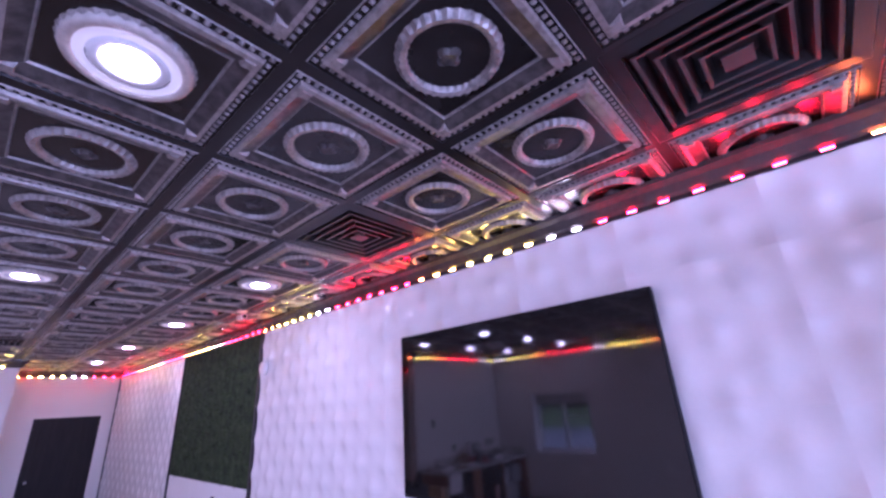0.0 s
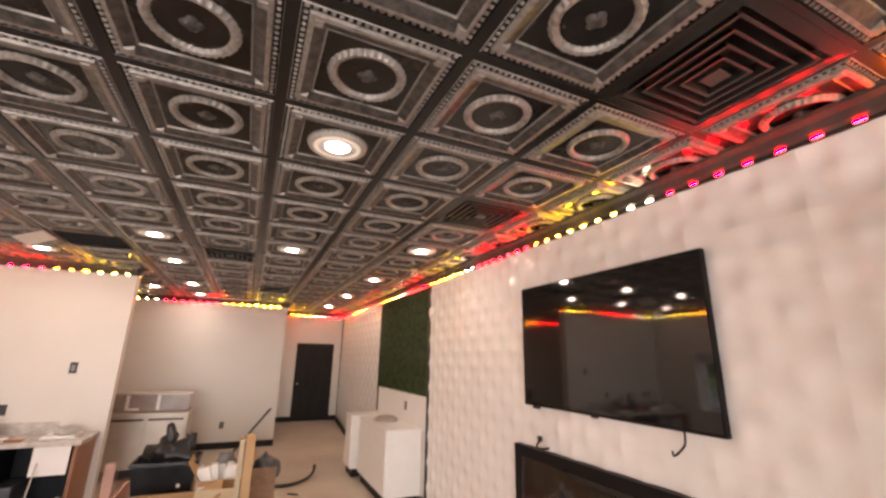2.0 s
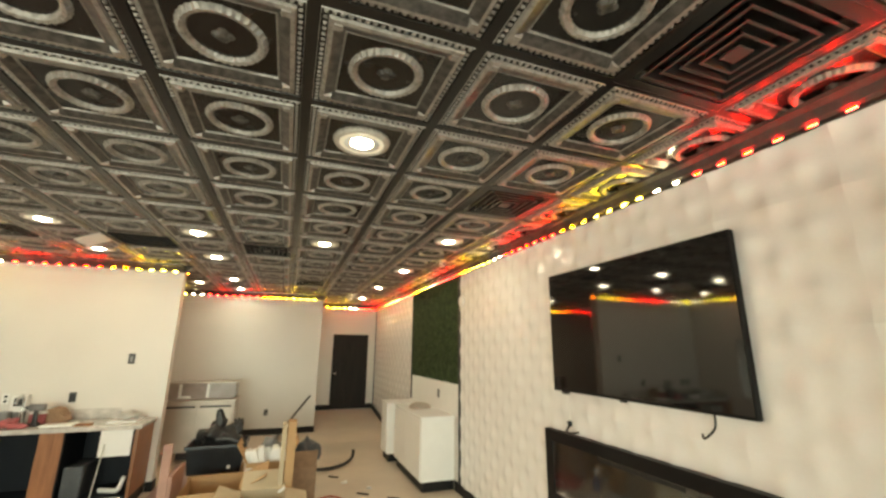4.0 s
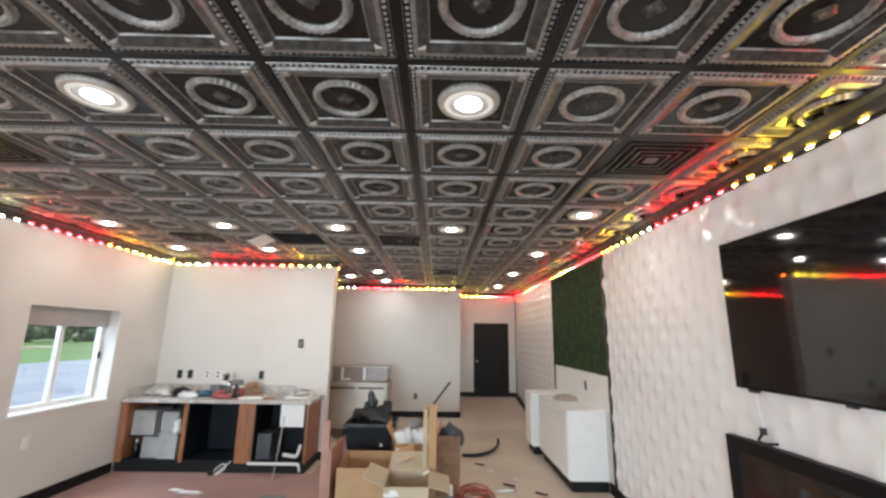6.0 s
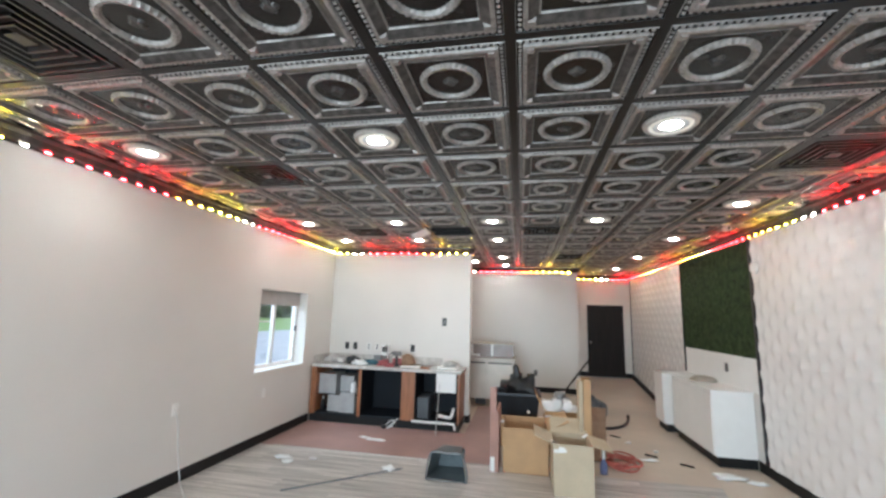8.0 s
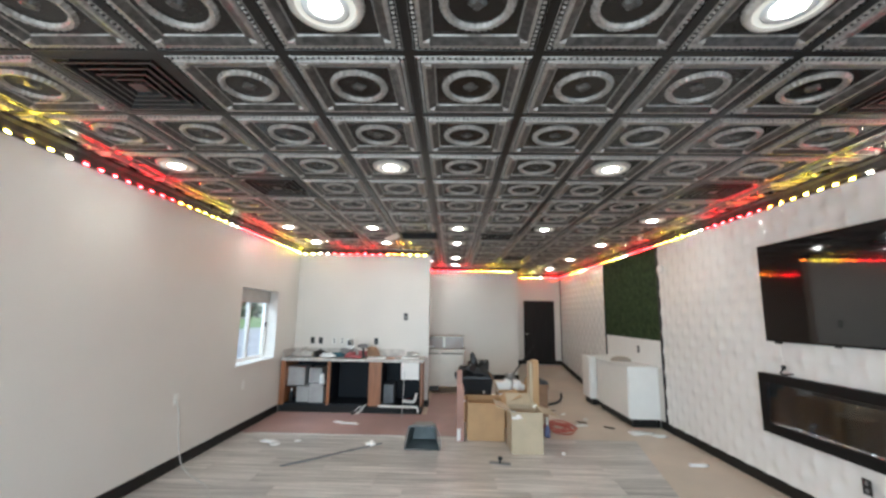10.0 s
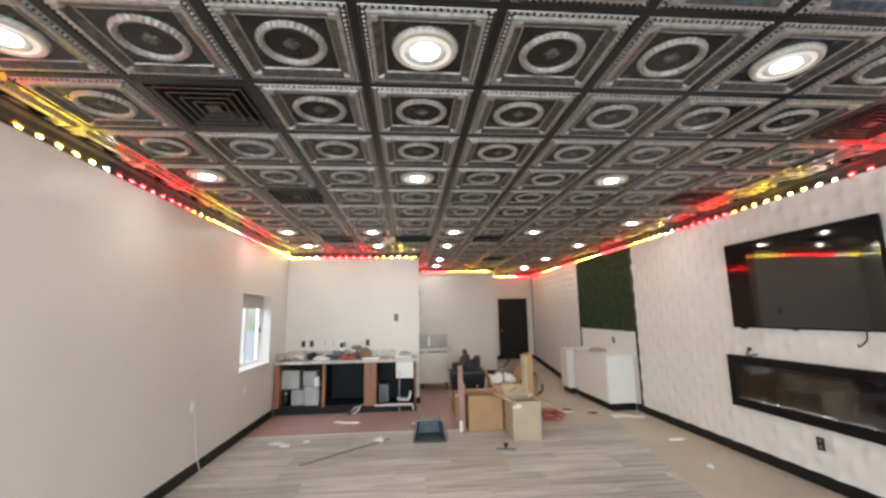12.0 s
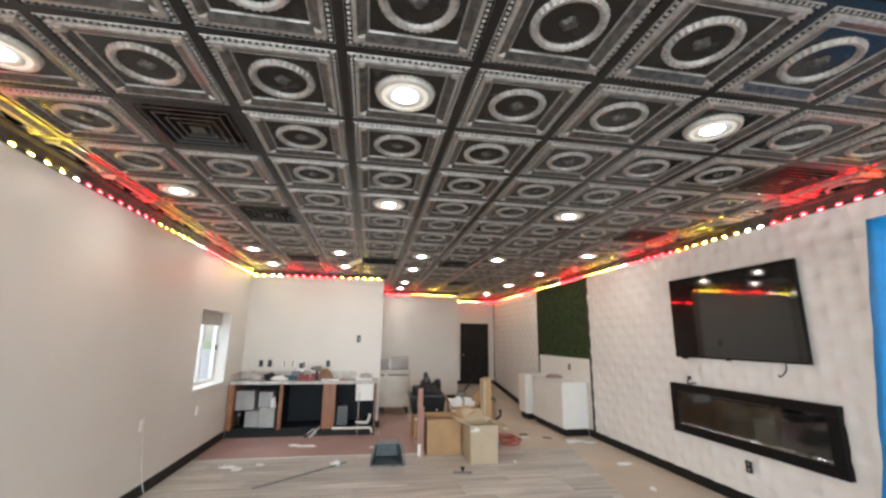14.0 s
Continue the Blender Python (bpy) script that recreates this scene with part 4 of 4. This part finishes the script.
part("plug", box(-0.80, -0.74, 5.86, 5.91, 0.0, 0.04, bev=0.006), M_SATIN, s)

# on the bar worktop
s = thing("work_gloves", -1.42, 6.2, BT, "crumpled black work gloves on the bar", "gloves")
part("gloves", crumple(-1.47, 6.22, BT + 0.001, 0.15, 0.09, 0.075, 1.0), M_SATIN, s, smooth=True)
s = thing("white_rag", -1.3, 6.08, BT, "crumpled white rag on the bar", "cloth")
part("rag", crumple(-1.30, 6.10, BT + 0.001, 0.16, 0.08, 0.05, 8.0), M_WHITE, s, smooth=True)
s = thing("plastic_wrap", -1.78, 6.25, BT, "crumpled pale plastic wrap on the bar", "wrap")
part("wrap", crumple(-1.78, 6.28, BT + 0.001, 0.22, 0.16, 0.08, 4.0), M_STONE, s, smooth=True)
s = thing("red_bag", -0.85, 6.15, BT, "red crumpled bag on the bar", "bag")
part("bag", crumple(-0.90, 6.13, BT + 0.001, 0.12, 0.09, 0.06, 6.0), M_REDTHING, s, smooth=True)
s = thing("red_tin", -0.72, 6.3, BT, "red box with a white lid on the bar", "tin")
part("body", box(-0.80, -0.66, 6.26, 6.36, BT + 0.001, BT + 0.10, bev=0.004), M_REDTHING, s)
part("lid", box(-0.805, -0.655, 6.255, 6.365, BT + 0.10, BT + 0.115, bev=0.003), M_PVC, s)
s = thing("faucet", -0.95, 6.42, BT, "chrome swan-neck faucet on the bar", "faucet")
part("base", lathe(-0.95, 6.44, BT, [(0.028, 0.0), (0.028, 0.012), (0.016, 0.02), (0.014, 0.10), (0.0, 0.102)], 18), M_CHROME, s, smooth=True)
part("spout", tube([(-0.95, 6.44, BT + 0.09), (-0.95, 6.44, BT + 0.22), (-0.95, 6.38, BT + 0.27), (-0.95, 6.30, BT + 0.24), (-0.95, 6.28, BT + 0.19)], 0.012, n=10), M_CHROME, s, smooth=True)
part("lever", rod((-0.95, 6.44, BT + 0.10), (-0.89, 6.43, BT + 0.14), 0.007), M_CHROME, s)
s = thing("drill", -0.70, 6.16, BT, "dark cordless drill standing on the bar", "tool")
part("grip", box(-0.715, -0.675, 6.13, 6.17, BT + 0.03, BT + 0.15, bev=0.010), M_SATIN, s)
part("battery", box(-0.735, -0.655, 6.11, 6.19, BT + 0.001, BT + 0.035, bev=0.006), M_SATIN, s)
part("motor", rod((-0.76, 6.15, BT + 0.175), (-0.62, 6.15, BT + 0.175), 0.032, n=16), M_GREY, s, smooth=True)
part("chuck", rod((-0.76, 6.15, BT + 0.175), (-0.80, 6.15, BT + 0.175), 0.02, n=14, r2=0.01), M_SATIN, s)
for x0, x1, y0, y1, h, mt, nm, lb in ((-0.60, -0.30, 6.02, 6.20, 0.018, M_WHITE, "paper_stack", "flat white papers on the bar"), (-0.28, -0.14, 6.03, 6.12, 0.02, M_BARWOOD, "wood_offcut", "small brown wood offcut on the bar"),
                                      (-0.02, 0.27, 6.10, 6.42, 0.022, M_WHITE, "sink_tray", "shallow pale tray on the bar end"), (-1.15, -1.03, 6.34, 6.44, 0.12, M_GREY, "grey_tin", "grey tin on the bar")):
    s = thing(nm, (x0 + x1) / 2, (y0 + y1) / 2, BT, lb, nm.replace("_", " "))
    part("body", box(x0, x1, y0, y1, BT + 0.001, BT + h, bev=0.004), mt, s)

for nm, lb, x, y, a, b_, h, mt, k in (("teal_cloth", "crumpled dark teal cloth on the bar", -1.17, 6.22, 0.15, 0.10, 0.05, M_TEAL, 61.0), ("paper_bag", "crumpled brown paper bag on the bar", -0.60, 6.36, 0.16, 0.08, 0.10, M_BROWNBAG, 63.0),
                                  ("pink_wrapper", "crumpled pale red wrapper on the bar", -0.80, 6.03, 0.12, 0.06, 0.035, M_REDTHING, 65.0), ("clear_wrap", "crumpled pale plastic wrap on the bar", 0.16, 6.26, 0.14, 0.12, 0.05, M_OLDWHITE, 67.0)):
    s = thing(nm, x, y, BT, lb, nm.replace("_", " "))
    part("lump", crumple(x, y, BT + (0.023 if nm == "clear_wrap" else 0.001), a, b_, h, k), mt, s, smooth=True)
s = thing("soap_dispenser", -1.02, 6.52, BT, "white dispenser with a dark window against the wall", "dispenser")
part("body", box(-1.08, -0.93, 6.46, 6.545, BT + 0.105, BT + 0.27, bev=0.012), M_PVC, s)
part("foot", box(-1.06, -0.95, 6.48, 6.545, BT + 0.001, BT + 0.105, bev=0.006), M_GREY, s)
part("window", box(-1.05, -0.97, 6.455, 6.462, BT + 0.16, BT + 0.24, bev=0.004), M_SATIN, s)

# ---- stainless prep table in the recess ----
f = thing("prep_refrigerator", 0.6, 8.25, 0.0, "stainless two-door prep refrigerator with glass sneeze guard", "refrigerator")
FX0, FX1, FF, FB, FT = 0.06, 1.13, 7.92, 8.62, 0.79
part("body", box(FX0, FX1, FF + 0.02, FB, 0.12, FT - 0.03, bev=0.004), M_STEEL, f)
part("worktop", box(FX0 - 0.015, FX1 + 0.015, FF - 0.02, FB, FT - 0.03, FT, bev=0.005), M_STEEL, f)
for a, b_ in ((FX0 + 0.03, 0.585), (0.605, FX1 - 0.03)):
    dr = part("door", box(a, b_, FF, FF + 0.02, 0.15, FT - 0.06, bev=0.004), M_STEEL, f)
    part("grip", box(a + 0.02, b_ - 0.02, FF - 0.004, FF + 0.002, FT - 0.095, FT - 0.07, bev=0.002), M_SATIN, dr, "dark recessed grip")
for x in (FX0 + 0.06, FX1 - 0.06):
    for y in (FF + 0.08, FB - 0.08):
        part("caster", lathe(x, y, 0.0, [(0.03, 0.0), (0.034, 0.05), (0.02, 0.07), (0.02, 0.12)], 14), M_SATIN, f)
part("lower_grille", box(FX0 + 0.32, FX0 + 0.52, FF + 0.03, FF + 0.06, 0.03, 0.12), M_SATIN, f)
part("guard_box", box(FX0 + 0.04, FX1 - 0.03, FF + 0.22, FB - 0.05, FT, FT + 0.215, bev=0.004), M_PANE, f)
for z in (FT + 0.215,):
    part("guard_rim", box(FX0 + 0.02, FX1 - 0.01, FF + 0.18, FB - 0.03, z, z + 0.018, bev=0.003), M_STEEL, f)
for x0 in (FX0 + 0.20, FX0 + 0.60):
    part("label_strip", box(x0, x0 + 0.045, FF + 0.212, FF + 0.219, FT + 0.02, FT + 0.21), M_WHITE, f)
part("label_strip", box(FX0 + 0.20, FX0 + 0.38, FF + 0.212, FF + 0.219, FT + 0.015, FT + 0.045), M_WHITE, f)

# ---- boxes and rubbish in the middle ----
PLACE = MIDDLE
carton("cardboard_box", 1.00, 1.46, 4.17, 4.72, 0.0, 0.44, M_CARD, "large open brown cardboard box", flaps=(("back", 35), ("right", -24)), group="cardboard boxes", tape=False)
carton("cardboard_box", 1.475, 1.83, 3.70, 4.12, 0.0, 0.445, M_CARD_PALE, "upright pale brown cardboard box with torn tape", flaps=(("left", -20), ("back", -30), ("right", 14)), group="cardboard boxes")
carton("cardboard_box", 0.92, 1.40, 5.06, 5.52, 0.0, 0.35, M_CARD, "closed brown cardboard box under a black tote", group="cardboard boxes")
carton("cardboard_box", 1.46, 1.86, 4.80, 5.22, 0.0, 0.50, M_CARD, "open brown cardboard box full of white packing foam", flaps=(("right", -65), ("left", -60)), group="cardboard boxes")
PLACE = STAND
carton("cardboard_box", 1.995, 2.28, 5.25, 5.58, 0.0, 0.40, M_BROWNBAG, "dark brown cardboard box with a grey bag on it", flaps=(("front", -70),), group="cardboard boxes", tape=False)
PLACE = MIDDLE
for x, y, z, ln, ax, tilt, turn in ((1.50, 3.72, 0.452, 0.13, "Y", 24, 50), (1.56, 3.697, 0.40, 0.07, "X", 84, 8), (1.80, 4.02, 0.455, 0.06, "Y", -30, 20)):
    s = thing("torn_tape", x, y, z, "torn strip of white packing tape on a box edge", "tape", "torn tape")
    bm = box(x - ln / 2, x + ln / 2, y - 0.022, y + 0.022, z - 0.001, z + 0.001, bev=0.0005)
    bmesh.ops.rotate(bm, verts=bm.verts, cent=(x, y, z), matrix=Matrix.Rotation(radians(turn), 3, "Z") @ Matrix.Rotation(radians(tilt), 3, ax))
    part("tape", bm, M_WHITE, s)
rng = random.Random(3)
for k in range(9):
    x, y = 1.50 + 0.036 * k, 4.86 + 0.26 * rng.random()
    s = thing("packing_foam", x, y, 0.4, "white foam packing piece standing in a cardboard box", "foam", "foam pieces")
    bm = box(x - 0.03, x + 0.03, y - 0.05, y + 0.05, 0.36, 0.56 + 0.07 * rng.random(), bev=0.008)
    bmesh.ops.rotate(bm, verts=bm.verts, cent=(x, y, 0.4), matrix=Matrix.Rotation(rng.uniform(-0.5, 0.25), 3, "Y"))
    part("foam", bm, M_WHITE, s)
s = thing("grey_bag", 1.70, 5.1, 0.5, "crumpled grey plastic bag on packing foam", "bag")
part("bag", crumple(1.66, 5.12, 0.54, 0.13, 0.10, 0.10, 12.0), M_GREY, s, smooth=True)
PLACE = STAND
s = thing("grey_bag", 2.15, 5.42, 0.42, "crumpled dark grey bag on a cardboard box", "bag")
part("bag", crumple(2.15, 5.42, 0.425, 0.19, 0.15, 0.15, 15.0), M_SMOKE, s, smooth=True)
PLACE = MIDDLE
t = thing("tote_bin", 1.14, 5.29, 0.36, "dark blue-black plastic tote on a cardboard box", "tote")
bm = bmesh.new()
for (x0, x1, y0, y1, z) in ((0.90, 1.38, 5.10, 5.46, 0.357), (0.865, 1.415, 5.07, 5.49, 0.63)):
    for p in ((x0, y0), (x1, y0), (x1, y1), (x0, y1)):
        bm.verts.new((*p, z))
bm.verts.ensure_lookup_table()
v = list(bm.verts)
for k in range(4):
    bm.faces.new((v[k], v[(k + 1) % 4], v[4 + (k + 1) % 4], v[4 + k]))
bm.faces.new(v[:4])
bmesh.ops.solidify(bm, geom=list(bm.faces), thickness=0.006)
part("tub", bm, M_TOTE, t)
bm = box(0.85, 1.43, 5.055, 5.075, 0.60, 0.635, bev=0.004)
for b_ in ((0.85, 1.43, 5.485, 5.505), (0.85, 0.87, 5.075, 5.485), (1.41, 1.43, 5.075, 5.485)):
    box(*b_, 0.60, 0.635, bev=0.004, bm=bm)
part("rim", bm, M_TOTE, t)
part("label", box(1.26, 1.29, 5.083, 5.09, 0.40, 0.43), M_PVC, t, "small white sticker")
s = thing("rubbish_bag", 1.14, 5.28, 0.6, "black rubbish bag with knotted ears in a tote", "bag")
bm = crumple(1.14, 5.28, 0.58, 0.27, 0.18, 0.17, 21.0)
part("bag", bm, M_SATIN, s, smooth=True)
part("knot", crumple(1.12, 5.27, 0.72, 0.08, 0.06, 0.16, 23.0, 3), M_SATIN, s, smooth=True)
part("knot", crumple(1.31, 5.27, 0.68, 0.06, 0.05, 0.15, 25.0, 3), M_SATIN, s, smooth=True)
p = thing("leaning_board", 0.90, 4.2, 0.0, "narrow pinkish board standing upright beside a box", "board")
part("board", box(0.865, 0.930, 4.13, 4.155, 0.0, 0.84, bev=0.003), M_PINK, p)
part("board_edge", box(0.93, 0.955, 4.14, 4.62, 0.0, 0.60, bev=0.003), M_PINK, p)
part("foot", box(0.872, 0.915, 4.124, 4.131, 0.01, 0.15, bev=0.002), M_WHITE, p, "white label at the foot")
PLACE = STAND
for x0, x1, y, h, mt, tl in ((1.880, 1.922, 4.58, 0.895, M_CARD_PALE, 3), (1.93, 2.01, 4.60, 0.91, M_CARD, -2)):
    p = thing("cardboard_slab", (x0 + x1) / 2, y, 0.0, "tall folded cardboard slab standing on end", "cardboard", "cardboard slabs")
    bm = box(x0, x1, y - 0.03, y + 0.16, 0.0, h, bev=0.006)
    part("slab", bm, mt, p)
PLACE = Matrix.Identity(4)
s = thing("dark_stick", 1.72, 5.60, 0.36, "thin dark wooden stick leaning out of the boxes", "stick")
part("stick", rod((1.60, 5.60, 0.32), (2.175, 5.708, 1.051), 0.012, n=8), M_DOOR, s)
PLACE = MIDDLE
s = thing("rubber_strip", 2.6, 6.5, 0.0, "curled black rubber baseboard strip on the floor", "strip")
part("strip", tube([(2.25, 6.25, 0.022), (2.45, 6.26, 0.022), (2.65, 6.40, 0.03), (2.78, 6.60, 0.06), (2.81, 6.70, 0.13)], 0.022), M_SATIN, s, smooth=True)
s = thing("extension_cord", 2.28, 4.68, 0.0, "coiled red extension cord on the floor", "cable")
pts = []
for k in range(44):
    a, r = k * 0.82, 0.17 + 0.05 * math.sin(k * 1.3)
    pts.append((2.27 + r * math.cos(a), 4.72 + 1.15 * r * math.sin(a), 0.009 + 0.0016 * k))
part("coil", tube(pts, 0.009, n=6), M_REDCORD, s, smooth=True)
s = thing("spray_bottle", 2.03, 4.40, 0.0, "blue-grey spray bottle with a white neck among the boxes", "bottle")
part("body", lathe(2.03, 4.40, 0.0, [(0.038, 0.0), (0.040, 0.07), (0.032, 0.11), (0.014, 0.14), (0.014, 0.15)], 18), M_BOTTLE, s, smooth=True)
part("neck", lathe(2.03, 4.40, 0.15, [(0.018, 0.0), (0.018, 0.05), (0.014, 0.09), (0.0, 0.092)], 14), M_PVC, s)
part("trigger", box(2.012, 2.03, 4.34, 4.39, 0.20, 0.235, bev=0.004), M_PVC, s)

# ---- on the open floor ----
db = thing("plastic_bin", 0.47, 3.95, 0.0, "smoked grey plastic bin lying on its side", "bin")
bm = bmesh.new()
for (x0, x1, z0, z1, y) in ((0.27, 0.67, 0.004, 0.25, 3.78), (0.33, 0.62, 0.02, 0.22, 4.15)):
    for q in ((x0, z0), (x1, z0), (x1 - 0.05, z1), (x0 + 0.05, z1)):
        bm.verts.new((q[0], y, q[1]))
v = list(bm.verts)
for k in range(4):
    bm.faces.new((v[k], v[(k + 1) % 4], v[4 + (k + 1) % 4], v[4 + k]))
bm.faces.new(v[4:])
bmesh.ops.recalc_face_normals(bm, faces=bm.faces)
bmesh.ops.solidify(bm, geom=list(bm.faces), thickness=0.005)
part("shell", bm, M_BIN, db)
part("base", box(0.338, 0.612, 4.09, 4.10, 0.03, 0.212, bev=0.003), M_BIN, db)
part("rim", tube([(0.27, 3.775, 0.008), (0.47, 3.775, 0.008), (0.67, 3.775, 0.008), (0.625, 3.775, 0.245), (0.47, 3.775, 0.252), (0.315, 3.775, 0.245), (0.27, 3.775, 0.01)], 0.008), M_GREY, db, smooth=True)
s = thing("long_rod", -0.5, 3.5, 0.0, "long thin metal rod lying on the planks", "rod")
part("rod", rod((-0.90, 3.16, 0.012), (-0.02, 3.96, 0.012), 0.009, n=8), M_GREY, s)
part("tape_end", crumple(-0.14, 3.88, 0.004, 0.08, 0.05, 0.035, 31.0, 2), M_WHITE, s, "white tape at the end")
s = thing("hand_float", 1.30, 3.40, 0.0, "small grey plastering float with a black knob", "tool")
part("plate", box(1.20, 1.42, 3.37, 3.43, 0.001, 0.012, bev=0.003, turn=-12), M_GREY, s)
part("knob", lathe(1.31, 3.40, 0.012, [(0.014, 0.0), (0.012, 0.02), (0.026, 0.035), (0.024, 0.055), (0.0, 0.062)], 16), M_SATIN, s, smooth=True)
SCRAPS = ((-1.36, 3.95, 0.14, 0.05), (-1.24, 3.84, 0.08, 0.07), (-1.02, 3.97, 0.06, 0.03), (-0.62, 4.80, 0.16, 0.03), (-0.78, 4.86, 0.10, 0.02), (0.30, 4.62, 0.05, 0.04),
          (3.38, 3.46, 0.14, 0.06), (3.14, 2.60, 0.04, 0.05), (3.30, 4.62, 0.24, 0.12), (3.50, 4.50, 0.12, 0.08), (2.62, 4.95, 0.13, 0.03), (2.05, 3.72, 0.03, 0.03), (2.80, 5.3, 0.04, 0.03), (2.55, 5.6, 0.05, 0.03))
for k, (x, y, a, b_) in enumerate(SCRAPS):
    s = thing("plastic_scrap", x, y, 0.0, "crumpled white plastic scrap on the floor", "scrap", "floor scraps")
    part("scrap", crumple(x, y, 0.003, a, b_, 0.022, 40.0 + k, 2), M_WHITE, s, smooth=True)
for x, y in ((2.70, 5.15), (3.0, 4.9), (2.45, 5.9)):
    s = thing("wood_chip", x, y, 0.0, "thin dark offcut lying on the floor", "offcut", "floor offcuts")
    part("chip", box(x - 0.07, x + 0.07, y - 0.012, y + 0.012, 0.001, 0.012, bev=0.002, turn=-35), M_DOOR, s)

PLACE = Matrix.Identity(4)

# pale edge of the paper where the planks begin
solid("edge_strip", box(-1.86, 0.95, 4.725, 4.752, FZ - 0.002, FZ + 0.005, bev=0.001), M_OLDWHITE, "pale edge strip between paper and planks", "trim", "structure")

# tan paper along the right wall, over the plank ends
bm = bmesh.new()
edge = [(2.15, -1.0), (2.51, 0.86), (2.87, 2.58), (3.20, 4.19), (3.44, 5.30), (3.46, 5.40), (XR - 0.02, 5.40), (XR - 0.02, -1.0)]
low = [bm.verts.new((x, y, FZ - 0.001)) for x, y in edge]
high = [bm.verts.new((x, y, FZ + 0.0015)) for x, y in edge]
bm.faces.new(low[::-1]), bm.faces.new(high)
for k in range(len(edge)):
    bm.faces.new((low[k], low[(k + 1) % len(edge)], high[(k + 1) % len(edge)], high[k]))
solid("floor_cover", bm, M_CONC, "tan protective sheet along the wall", "floor covering", "structure")

# ---- planks, one by one ----
plank_root = tagged(new("plank_floor"), "grey-brown wood-look floor planks, partly laid", "floor", kind="structure")
rng = random.Random(21)
plank_mesh = {}
PW = 0.19
for r in range(int((4.74 - YB) / PW)):
    y = 4.74 - PW * (r + 1)
    x = XL + 0.018 - rng.choice((0.0, 0.3, 0.6, 0.9))
    while x < 3.62:
        x0, x1 = max(x, XL + 0.018), min(x + 1.21, 3.62)
        x += 1.21
        if x1 - x0 < 0.05:
            continue
        n = round(x1 - x0, 2)
        if n not in plank_mesh:
            plank_mesh[n] = finish("plank", box(0.0015, n - 0.0015, 0.0015, PW - 0.0015, -0.006, -0.0015), M_PLANK)
        o = new("plank", plank_mesh[n])
        o.parent = plank_root
        o.location = (x0, y, FZ)
